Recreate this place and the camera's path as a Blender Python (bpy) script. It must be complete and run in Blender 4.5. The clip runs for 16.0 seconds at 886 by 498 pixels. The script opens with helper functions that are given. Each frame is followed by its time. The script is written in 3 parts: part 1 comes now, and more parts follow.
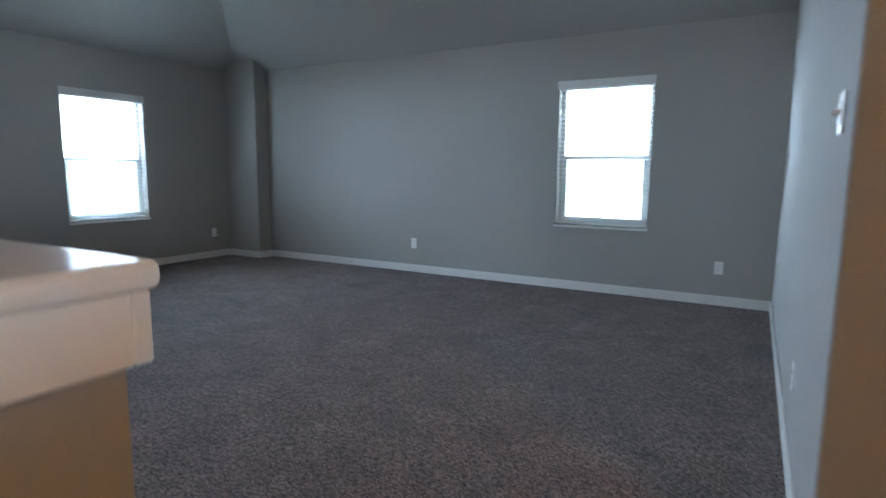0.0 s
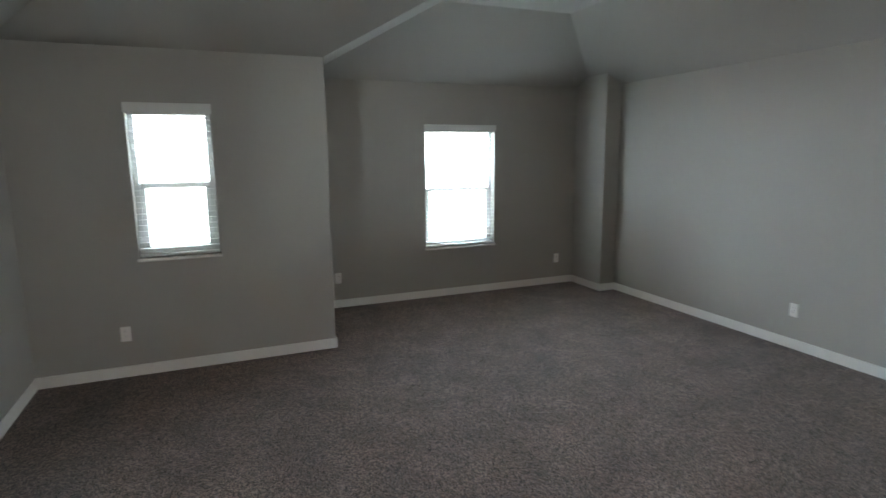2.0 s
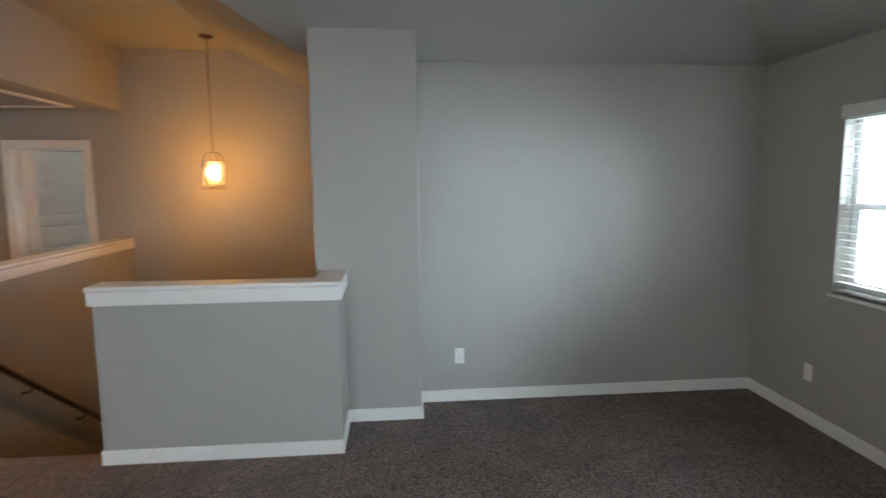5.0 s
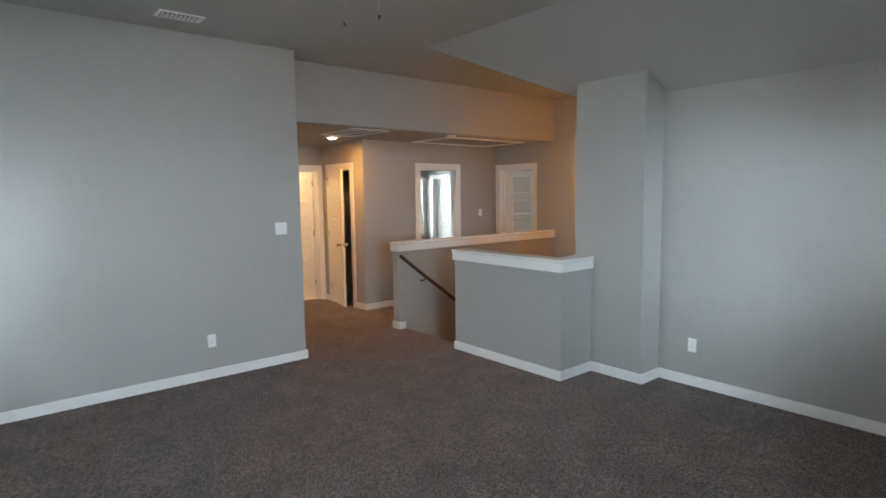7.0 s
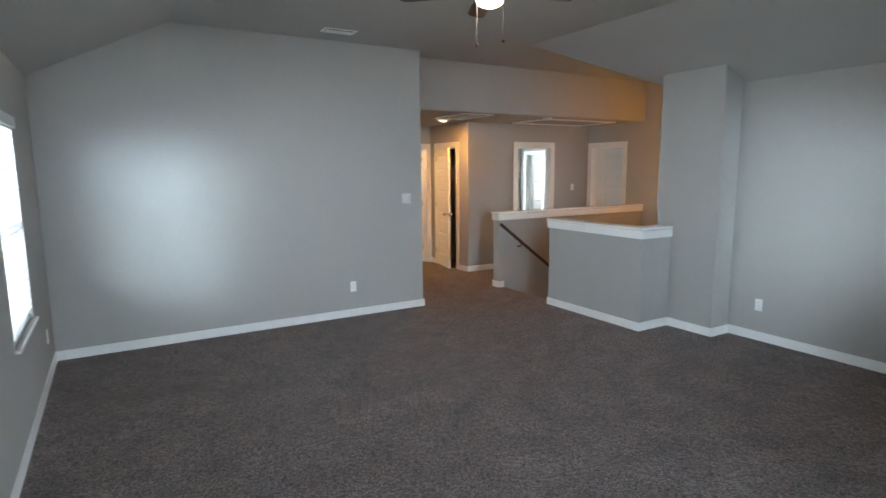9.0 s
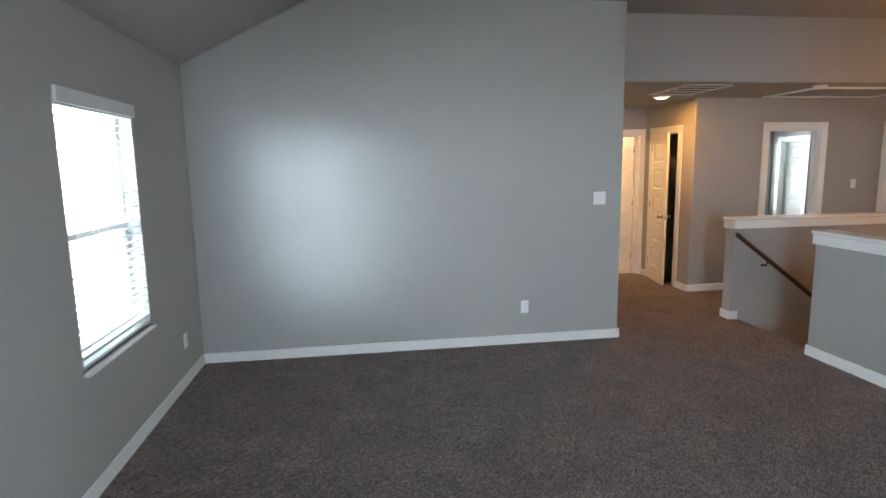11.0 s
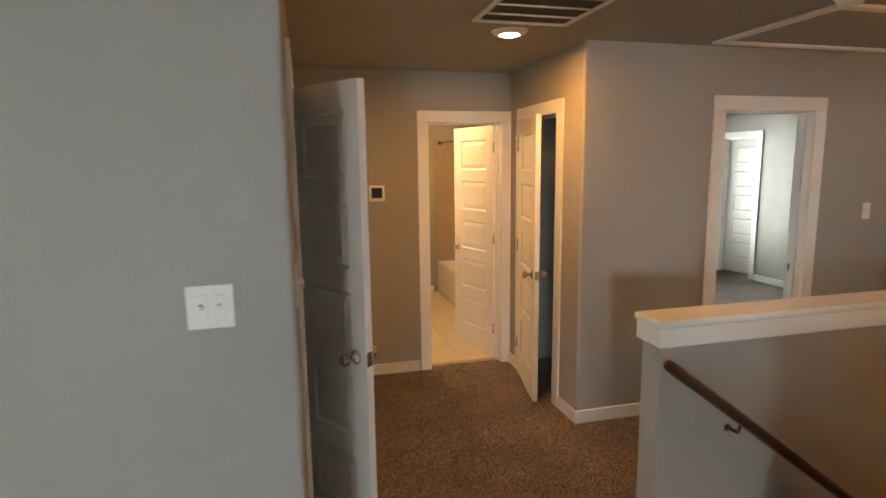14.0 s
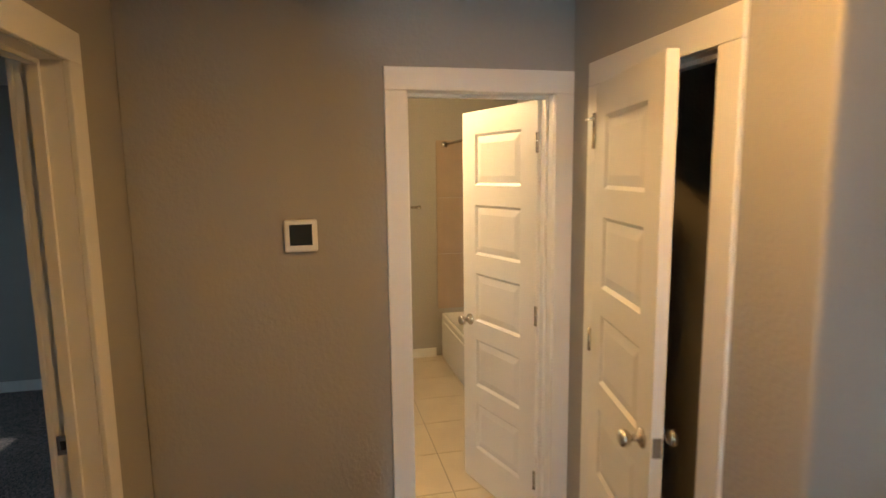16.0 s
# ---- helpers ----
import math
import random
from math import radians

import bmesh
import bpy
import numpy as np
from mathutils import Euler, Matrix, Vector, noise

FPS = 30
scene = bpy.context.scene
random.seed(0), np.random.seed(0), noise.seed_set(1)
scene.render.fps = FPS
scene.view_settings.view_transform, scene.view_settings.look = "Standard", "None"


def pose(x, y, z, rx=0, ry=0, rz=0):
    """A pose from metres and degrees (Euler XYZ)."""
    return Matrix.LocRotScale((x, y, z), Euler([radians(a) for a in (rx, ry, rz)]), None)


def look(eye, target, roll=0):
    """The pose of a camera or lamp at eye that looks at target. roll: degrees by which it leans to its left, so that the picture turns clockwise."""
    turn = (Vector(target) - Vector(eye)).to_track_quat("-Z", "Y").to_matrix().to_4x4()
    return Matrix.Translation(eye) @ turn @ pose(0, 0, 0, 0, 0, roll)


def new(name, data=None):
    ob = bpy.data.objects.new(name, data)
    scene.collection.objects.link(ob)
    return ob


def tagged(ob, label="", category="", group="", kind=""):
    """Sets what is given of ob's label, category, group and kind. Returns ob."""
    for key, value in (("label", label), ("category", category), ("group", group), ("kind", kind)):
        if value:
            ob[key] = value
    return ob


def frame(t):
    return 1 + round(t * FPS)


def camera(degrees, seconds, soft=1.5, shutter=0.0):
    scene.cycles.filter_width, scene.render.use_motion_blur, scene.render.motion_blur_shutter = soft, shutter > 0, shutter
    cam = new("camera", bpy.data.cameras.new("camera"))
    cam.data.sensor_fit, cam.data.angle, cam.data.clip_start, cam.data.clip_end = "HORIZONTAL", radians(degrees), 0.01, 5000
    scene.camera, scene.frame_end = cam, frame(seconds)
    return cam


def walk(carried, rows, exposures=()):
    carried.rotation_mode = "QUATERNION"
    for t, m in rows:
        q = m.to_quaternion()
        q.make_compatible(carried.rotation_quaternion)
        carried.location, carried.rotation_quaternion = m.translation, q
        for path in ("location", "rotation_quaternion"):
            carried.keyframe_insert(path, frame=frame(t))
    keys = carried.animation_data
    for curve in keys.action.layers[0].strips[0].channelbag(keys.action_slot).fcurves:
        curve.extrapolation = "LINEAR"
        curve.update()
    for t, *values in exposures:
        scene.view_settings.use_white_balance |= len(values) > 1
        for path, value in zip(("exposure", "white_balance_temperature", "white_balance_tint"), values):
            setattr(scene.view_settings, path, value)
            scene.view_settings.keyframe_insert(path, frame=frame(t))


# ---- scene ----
cam = camera(77.4, 16.0, shutter=0.3)
PATH = [
    (0, (-0.196, -1.690, 1.168), (-1.165, 0.039, 0.894), 0.5),
    (0.5, (-0.256, -1.55, 1.4), (-1.457, 0.02, 1.097), 0.1),
    (1, (-0.315, -1.354, 1.546), (-1.741, 0.013, 1.236), -0.1),
    (1.5, (-0.402, -1.059, 1.63), (-2.038, 0.047, 1.312), -0.3),
    (2, (-0.543, -0.749, 1.705), (-2.367, -0.003, 1.363), -0.6),
    (2.5, (-0.677, -0.382, 1.759), (-2.618, -0.071, 1.388), -0.8),
    (3, (-0.916, 0.088, 1.74), (-2.866, -0.183, 1.386), -1.2),
    (3.5, (-1.163, 0.576, 1.674), (-2.954, -0.264, 1.376), -1.3),
    (4, (-1.529, 1.045, 1.615), (-2.963, -0.325, 1.359), -0.9),
    (4.5, (-2.03, 1.543, 1.65), (-2.9, -0.241, 1.401), -0.9),
    (5, (-2.506, 1.92, 1.657), (-2.682, -0.057, 1.413), -0.5),
    (5.2, (-2.734, 2.009, 1.652), (-2.663, 0.025, 1.41), -0.3),
    (7.3, (-5.439, 2.57, 1.656), (-3.851, 1.372, 1.444), -0.8),
    (7.5, (-5.578, 2.669, 1.646), (-3.978, 1.491, 1.42), -0.7),
    (8, (-5.776, 2.916, 1.677), (-4.165, 1.761, 1.407), -0.5),
    (8.5, (-5.873, 3.058, 1.686), (-4.244, 1.932, 1.405), -0.5),
    (9, (-5.925, 3.226, 1.691), (-4.223, 2.216, 1.403), -0.5),
    (9.5, (-5.893, 3.292, 1.675), (-4.049, 2.572, 1.388), -0.5),
    (9.7, (-5.842, 3.261, 1.664), (-3.94, 2.713, 1.376), -0.6),
    (11.8, (-3.983, 1.583, 1.667), (-2.023, 1.32, 1.366), -1.0),
    (12, (-3.774, 1.4, 1.679), (-1.823, 1.085, 1.375), -1.1),
    (12.5, (-3.244, 1.031, 1.66), (-1.307, 0.639, 1.355), -1.0),
    (13, (-2.632, 0.623, 1.685), (-0.706, 0.184, 1.373), -0.9),
    (13.5, (-2.127, 0.291, 1.711), (-0.208, -0.182, 1.404), -0.9),
    (14, (-1.533, -0.034, 1.704), (0.384, -0.517, 1.402), -0.7),
    (14.5, (-0.997, -0.324, 1.699), (0.92, -0.812, 1.409), -0.8),
    (15, (-0.43, -0.523, 1.703), (1.489, -1.012, 1.42), -0.8),
    (15.5, (0.108, -0.672, 1.687), (2.03, -1.158, 1.418), -0.8),
    (16, (0.638, -0.671, 1.711), (2.573, -1.101, 1.444), -0.7),
]
EXPOSURES = [(0.0, -0.1, 5750, 9), (2.0, 0.0, 6950, 11), (5.0, 0.0, 6900, 12), (9.0, 0.05, 6600, 12), (13.0, -0.1, 6600, 13), (14.0, -0.2, 7800, 12), (14.6, -0.15, 8400, 11), (15.3, -0.1, 7200, 6), (16.0, -0.3, 6100, 2)]
walk(cam, [(t, look(eye, target, roll)) for t, eye, target, roll in PATH], EXPOSURES)

# ---- world, sun and large lights ----
world = bpy.data.worlds.new("sky")
scene.world = world
world.use_nodes = True
wn = world.node_tree.nodes
sky = wn.new("ShaderNodeTexSky")
sky.sky_type, sky.sun_disc = "NISHITA", False
sky.sun_elevation, sky.sun_rotation = radians(48), radians(150)
wn["Background"].inputs["Strength"].default_value = 0.12
world.node_tree.links.new(sky.outputs[0], wn["Background"].inputs["Color"])
sun = new("sun", bpy.data.lights.new("sun", "SUN"))
sun.data.energy, sun.data.angle, sun.data.color = 2.5, radians(0.6), (1.0, 0.95, 0.88)
sun.matrix_world = look((3, -6, 8), (0, 0, 0))

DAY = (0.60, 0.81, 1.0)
FILL_TINT = (0.8, 0.93, 1.0)
WARM = (1.0, 0.58, 0.24)


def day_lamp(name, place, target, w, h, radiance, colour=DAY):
    """An area lamp added outside the windows to stand in for daylight."""
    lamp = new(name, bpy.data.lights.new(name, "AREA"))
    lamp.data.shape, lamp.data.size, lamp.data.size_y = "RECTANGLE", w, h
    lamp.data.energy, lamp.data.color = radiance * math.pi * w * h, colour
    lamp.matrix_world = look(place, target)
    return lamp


# Added lamp bands, cropped and weighted by side to shape light on the walls.
SKY_WEST, SKY_SOUTHWEST, SKY_NORTH, SKY_EAST, FILL_L = 100.0, 16.0, 20.0, 45.0, 12.0
day_lamp("sky_lamp_west", (-9.0, 6.15, 2.8), (0.0, 6.15, 2.8), 11.7, 3.0, SKY_WEST)
day_lamp("sky_lamp_southwest", (-9.0, -3.85, 2.4), (0.0, -3.85, 2.4), 8.3, 1.8, SKY_SOUTHWEST)
day_lamp("sky_lamp_north", (2.2, 6.2, 2.75), (2.2, 0.0, 2.75), 9.6, 2.4, SKY_NORTH)
day_lamp("sky_lamp_east", (9.2, -4.0, 2.3), (0.0, -4.0, 2.3), 9.0, 1.9, SKY_EAST)


def bulb(name, place, watts, radius, colour=WARM):
    lamp = new(name, bpy.data.lights.new(name, "POINT"))
    lamp.data.energy, lamp.data.shadow_soft_size, lamp.data.color = watts, radius, colour
    lamp.location = place
    return lamp


# ---- materials ----
def material(name, colour, rough=0.6, metal=0.0, vary=0.06, scale=3.0, bump=0.0, bump_scale=60.0, second=None, spec=0.5):
    """A plain painted, plastic or metal surface with slow variation, fine grain and relief."""
    m = bpy.data.materials.new(name)
    m.use_nodes = True
    n, l = m.node_tree.nodes, m.node_tree.links
    b = n["Principled BSDF"]
    b.inputs["Roughness"].default_value, b.inputs["Metallic"].default_value = rough, metal
    b.inputs["Specular IOR Level"].default_value = spec
    co = n.new("ShaderNodeTexCoord")
    big = n.new("ShaderNodeTexNoise")
    big.inputs["Scale"].default_value, big.inputs["Detail"].default_value = scale, 4
    l.new(co.outputs["Object"], big.inputs["Vector"])
    ramp = n.new("ShaderNodeMix")
    ramp.data_type = "RGBA"
    dark = second or tuple(c * (1 - vary) for c in colour)
    light = colour if second else tuple(min(1, c * (1 + vary)) for c in colour)
    ramp.inputs["A"].default_value, ramp.inputs["B"].default_value = (*dark, 1), (*light, 1)
    l.new(big.outputs["Fac"], ramp.inputs["Factor"])
    l.new(ramp.outputs["Result"], b.inputs["Base Color"])
    if bump:
        fine = n.new("ShaderNodeTexNoise")
        fine.inputs["Scale"].default_value, fine.inputs["Detail"].default_value = bump_scale, 3
        l.new(co.outputs["Object"], fine.inputs["Vector"])
        bu = n.new("ShaderNodeBump")
        bu.inputs["Strength"].default_value, bu.inputs["Distance"].default_value = bump, 0.004
        l.new(fine.outputs["Fac"], bu.inputs["Height"])
        l.new(bu.outputs["Normal"], b.inputs["Normal"])
    return m


def carpet_material():
    m = bpy.data.materials.new("frieze_carpet")
    m.use_nodes = True
    n, l = m.node_tree.nodes, m.node_tree.links
    b = n["Principled BSDF"]
    b.inputs["Roughness"].default_value = 0.95
    b.inputs["Specular IOR Level"].default_value = 0.15
    b.inputs["Sheen Weight"].default_value = 0.25
    b.inputs["Sheen Roughness"].default_value = 0.5
    co = n.new("ShaderNodeTexCoord")
    warp = n.new("ShaderNodeTexNoise")
    warp.inputs["Scale"].default_value, warp.inputs["Detail"].default_value = 45, 2
    l.new(co.outputs["Object"], warp.inputs["Vector"])
    add = n.new("ShaderNodeVectorMath")
    add.operation = "MULTIPLY_ADD"
    add.inputs[1].default_value = (0.03, 0.03, 0.03)
    l.new(warp.outputs["Color"], add.inputs[0])
    l.new(co.outputs["Object"], add.inputs[2])
    tuft = n.new("ShaderNodeTexVoronoi")
    tuft.inputs["Scale"].default_value = 170
    l.new(add.outputs[0], tuft.inputs["Vector"])
    speck = n.new("ShaderNodeTexNoise")
    speck.inputs["Scale"].default_value, speck.inputs["Detail"].default_value = 140, 3.0
    speck.inputs["Roughness"].default_value, speck.inputs["Distortion"].default_value = 0.62, 0.3
    l.new(co.outputs["Object"], speck.inputs["Vector"])
    ramp = n.new("ShaderNodeValToRGB")
    e = ramp.color_ramp.elements
    e[0].position, e[0].color = 0.36, (0.018, 0.013, 0.0115, 1)
    e[1].position, e[1].color = 0.64, (0.40, 0.295, 0.255, 1)
    mid = ramp.color_ramp.elements.new(0.5)
    mid.color = (0.118, 0.082, 0.069, 1)
    bw = n.new("ShaderNodeSeparateColor")
    l.new(tuft.outputs["Color"], bw.inputs[0])
    shade = n.new("ShaderNodeMix")
    shade.inputs["Factor"].default_value = 0.4
    l.new(speck.outputs["Fac"], shade.inputs["A"])
    l.new(bw.outputs[0], shade.inputs["B"])
    l.new(shade.outputs["Result"], ramp.inputs["Fac"])
    tread = n.new("ShaderNodeTexNoise")
    tread.inputs["Scale"].default_value, tread.inputs["Detail"].default_value = 3.4, 8
    l.new(co.outputs["Object"], tread.inputs["Vector"])
    worn = n.new("ShaderNodeMapRange")
    worn.inputs[1].default_value, worn.inputs[2].default_value = 0.3, 0.7
    worn.inputs[3].default_value, worn.inputs[4].default_value = 0.72, 1.2
    l.new(tread.outputs["Fac"], worn.inputs[0])
    mul = n.new("ShaderNodeVectorMath")
    mul.operation = "SCALE"
    l.new(ramp.outputs["Color"], mul.inputs[0])
    l.new(worn.outputs[0], mul.inputs["Scale"])
    l.new(mul.outputs[0], b.inputs["Base Color"])
    bu = n.new("ShaderNodeBump")
    bu.inputs["Strength"].default_value, bu.inputs["Distance"].default_value = 1.0, 0.018
    l.new(shade.outputs["Result"], bu.inputs["Height"])
    l.new(bu.outputs["Normal"], b.inputs["Normal"])
    return m


def wood_material(name, dark, light, rough=0.35):
    m = material(name, light, rough, second=dark, scale=4)
    n, l = m.node_tree.nodes, m.node_tree.links
    noise_node = next(x for x in n if x.type == "TEX_NOISE")
    co = next(x for x in n if x.type == "TEX_COORD")
    mp = n.new("ShaderNodeMapping")
    mp.inputs["Scale"].default_value = (12, 1.2, 12)
    l.new(co.outputs["Object"], mp.inputs["Vector"])
    l.new(mp.outputs[0], noise_node.inputs["Vector"])
    return m


def glass_material(name, tint=(1, 1, 1), rough=0.0):
    m = bpy.data.materials.new(name)
    m.use_nodes = True
    b = m.node_tree.nodes["Principled BSDF"]
    b.inputs["Base Color"].default_value = (*tint, 1)
    b.inputs["Transmission Weight"].default_value, b.inputs["Roughness"].default_value = 1, rough
    b.inputs["IOR"].default_value = 1.45
    return m


def glow_material(name, colour, strength):
    m = bpy.data.materials.new(name)
    m.use_nodes = True
    b = m.node_tree.nodes["Principled BSDF"]
    b.inputs["Base Color"].default_value = (*colour, 1)
    b.inputs["Emission Color"].default_value = (*colour, 1)
    b.inputs["Emission Strength"].default_value = strength
    return m


PAINT = material("greige_wall_paint", (0.39, 0.374, 0.346), 0.88, vary=0.03, scale=1.2, bump=0.5, bump_scale=60, spec=0.04)
# Wall greige again, darkened so the ceilings' shade is part of their colour.
CEIL = material("greige_paint_darkened", (0.36, 0.348, 0.325), 0.9, vary=0.025, scale=1.0, bump=0.3, bump_scale=60, spec=0.04)
TRIM = material("white_trim_paint", (0.80, 0.79, 0.76), 0.38, vary=0.03, scale=6, bump=0.04, bump_scale=30)
CAP = material("glossy_white_cap_paint", (0.80, 0.79, 0.76), 0.2, vary=0.03, scale=6, bump=0.03, bump_scale=25)
DOOR = material("white_door_paint", (0.80, 0.78, 0.74), 0.4, vary=0.03, scale=5, bump=0.08, bump_scale=140)
PLATE = material("white_plastic", (0.84, 0.83, 0.80), 0.3, vary=0.02, scale=20)
# For slots and holes drawn as raised chips; their inner shade is this colour.
SLOT = material("dark_slot", (0.03, 0.03, 0.03), 0.6)
CARPET = carpet_material()
NICKEL = material("satin_nickel", (0.62, 0.58, 0.52), 0.24, metal=1.0, vary=0.08, scale=30)
BRONZE = material("oiled_bronze", (0.10, 0.065, 0.04), 0.4, metal=0.7, vary=0.2, scale=30)
RAIL = wood_material("dark_stained_wood", (0.035, 0.016, 0.010), (0.085, 0.04, 0.025))
BLADE = wood_material("walnut_blade", (0.03, 0.017, 0.012), (0.075, 0.04, 0.026), 0.45)
VINYL = material("white_vinyl", (0.5, 0.5, 0.49), 0.35, vary=0.02, scale=8)
SLAT = material("white_blind_slat", (0.66, 0.66, 0.63), 0.45, vary=0.02, scale=9)
CLEAR = glass_material("window_glass")
SHADE_GLASS = glass_material("clear_lamp_glass", (1.0, 0.95, 0.86), 0.4)
TILE = material("beige_floor_tile", (0.60, 0.53, 0.43), 0.32, vary=0.12, scale=5, bump=0.05, bump_scale=40)
GROUT = material("grey_grout", (0.36, 0.33, 0.29), 0.9, vary=0.1, scale=20)
WALLTILE = material("taupe_wall_tile", (0.40, 0.31, 0.235), 0.3, vary=0.12, scale=4)
TUBWHITE = material("white_tub_enamel", (0.82, 0.80, 0.76), 0.15, vary=0.02, scale=3)
GRILLE = material("white_grille_metal", (0.72, 0.71, 0.68), 0.45, vary=0.04, scale=10)
DARK_BACKING = material("dark_backing", (0.07, 0.06, 0.055), 0.95, vary=0.3, scale=12)
SCREEN = material("thermostat_screen", (0.03, 0.035, 0.04), 0.12, vary=0.1, scale=20)
GRASS = material("lawn", (0.09, 0.11, 0.045), 0.95, vary=0.3, scale=0.6)
BULB = glow_material("warm_bulb", (1.0, 0.72, 0.38), 45)
DOWN = glow_material("downlight_lens", (1.0, 0.78, 0.50), 16)
GLOBE = glow_material("frosted_fan_globe", (1.0, 0.88, 0.70), 9)


# ---- mesh helpers ----
def box(bm, x0, x1, y0, y1, z0, z1, bevel=0.0, seg=1):
    b2 = bmesh.new()
    bmesh.ops.create_cube(b2, size=1)
    for v in b2.verts:
        v.co = Vector((x0 + (v.co.x + 0.5) * (x1 - x0), y0 + (v.co.y + 0.5) * (y1 - y0), z0 + (v.co.z + 0.5) * (z1 - z0)))
    if bevel:
        bmesh.ops.bevel(b2, geom=b2.edges[:], offset=bevel, segments=seg, affect="EDGES", profile=0.5)
    me = bpy.data.meshes.new("tmp")
    b2.to_mesh(me)
    b2.free()
    bm.from_mesh(me)
    bpy.data.meshes.remove(me)
    return bm


def boxed(*args, **kw):
    return box(bmesh.new(), *args, **kw)


def lathe(bm, profile, m=None, steps=24):
    """A turned solid round local z from (radius, z) pairs."""
    rings = []
    for r, z in profile:
        rings.append([bm.verts.new((r * math.cos(2 * math.pi * k / steps), r * math.sin(2 * math.pi * k / steps), z)) for k in range(steps)])
    for a, b in zip(rings, rings[1:]):
        for k in range(steps):
            bm.faces.new((a[k], a[(k + 1) % steps], b[(k + 1) % steps], b[k]))
    for ring, flip in ((rings[0], True), (rings[-1], False)):
        bm.faces.new(ring[::-1] if flip else ring)
    if m is not None:
        bmesh.ops.transform(bm, matrix=m, verts=[v for ring in rings for v in ring])
    for f in bm.faces:
        f.smooth = True
    return bm


def rod(bm, a, b, r, steps=10):
    a, b = Vector(a), Vector(b)
    m = Matrix.Translation(a) @ (b - a).to_track_quat("Z", "Y").to_matrix().to_4x4()
    return lathe(bm, [(r, 0), (r, (b - a).length)], m, steps)


def mesh_of(name, bm, mat, smooth_angle=None):
    bmesh.ops.recalc_face_normals(bm, faces=bm.faces[:])
    me = bpy.data.meshes.new(name)
    bm.to_mesh(me)
    bm.free()
    me.materials.append(mat)
    return me


def part(name, bm, mat, parent=None, label="", m=None):
    ob = new(name, mesh_of(name, bm, mat))
    if parent is not None:
        ob.parent = parent
    if m is not None:
        ob.matrix_basis = m
    if label:
        ob["label"] = label
    return ob


def thing(name, m, label, category, kind="", group=""):
    ob = new(name)
    ob.empty_display_size = 0.1
    ob.matrix_basis = m
    return tagged(ob, label, category, group, kind)


def structure(name, bm, mat, label, category="wall", bevel=0.0):
    ob = tagged(part(name, bm, mat), label, category, kind="structure")
    if bevel:
        mod = ob.modifiers.new("rounded", "BEVEL")
        mod.width, mod.segments, mod.limit_method = bevel, 3, "ANGLE"
    return ob


def cells(bm, us, vs, ws, solid):
    """The outer skin of the solid cells of a grid."""
    verts = {}

    def vert(i, j, k):
        if (i, j, k) not in verts:
            verts[i, j, k] = bm.verts.new((us[i], vs[j], ws[k]))
        return verts[i, j, k]

    for (i, j, k) in solid:
        for d, quad in (((-1, 0, 0), ((0, 0, 0), (0, 0, 1), (0, 1, 1), (0, 1, 0))), ((1, 0, 0), ((1, 0, 0), (1, 1, 0), (1, 1, 1), (1, 0, 1))),
                        ((0, -1, 0), ((0, 0, 0), (1, 0, 0), (1, 0, 1), (0, 0, 1))), ((0, 1, 0), ((0, 1, 0), (0, 1, 1), (1, 1, 1), (1, 1, 0))),
                        ((0, 0, -1), ((0, 0, 0), (0, 1, 0), (1, 1, 0), (1, 0, 0))), ((0, 0, 1), ((0, 0, 1), (1, 0, 1), (1, 1, 1), (0, 1, 1)))):
            if (i + d[0], j + d[1], k + d[2]) not in solid:
                bm.faces.new([vert(i + a, j + b, k + c) for a, b, c in quad])
    return bm


def wall(name, axis, c0, c1, a0, a1, z0, z1, openings=(), label="greige painted drywall wall", mat=None, bevel=0.006):
    """A straight wall along x or y between its two faces c0 and c1, with openings (from, to, bottom, top) through it."""
    us = sorted({a0, a1, *(v for o in openings for v in o[:2])})
    ws = sorted({z0, z1, *(v for o in openings for v in o[2:] if z0 < v < z1)})
    solid = set()
    for i in range(len(us) - 1):
        for k in range(len(ws) - 1):
            u, w = (us[i] + us[i + 1]) / 2, (ws[k] + ws[k + 1]) / 2
            if not any(o[0] < u < o[1] and o[2] < w < o[3] for o in openings):
                solid.add((i, 0, k) if axis == "x" else (0, i, k))
    bm = bmesh.new()
    if axis == "x":
        cells(bm, us, [c0, c1], ws, solid)
    else:
        cells(bm, [c0, c1], us, ws, solid)
    return structure(name, bm, mat or PAINT, label, "wall", bevel)


# ---- the plan ----
E_X, N_Y, NOOK_X, NOOK_Y, W_X, S_Y = 0.0, 3.79, -6.58, 0.15, -5.295, -2.093
PIL_W, PIL_E, PIL_Y = -2.68, -1.975, -1.806
STAIR_S, HEAD_X, P2_X = -4.38, 0.35, 0.343
HALL_E, BATH_X, CLO_Y = 1.60, 2.825, -1.715
PLATE_Z, FLAT_Z, HALL_Z, RUN = 2.49, 3.06, 2.43, 1.13
T, TX = 0.12, 0.15
COL_X, COL_Y = -5.99, 3.57
W1 = (-1.325, -0.745, 0.925, 2.055)
W2 = (1.51, 2.405, 0.595, 1.985)
W3 = (-1.955, -1.065, 0.655, 2.025)
D1, D2, BATH_D = (0.53, 1.00), (1.64, 2.40), (-1.64, -1.015)
CLO, D3, D4, D6 = (1.935, 2.565), (-3.46, -2.725), (0.78, 1.51), (5.06, 5.74)
DOOR_H = 2.04
BED_E, BED3_S, BED3_E = 5.62, -6.30, 5.98

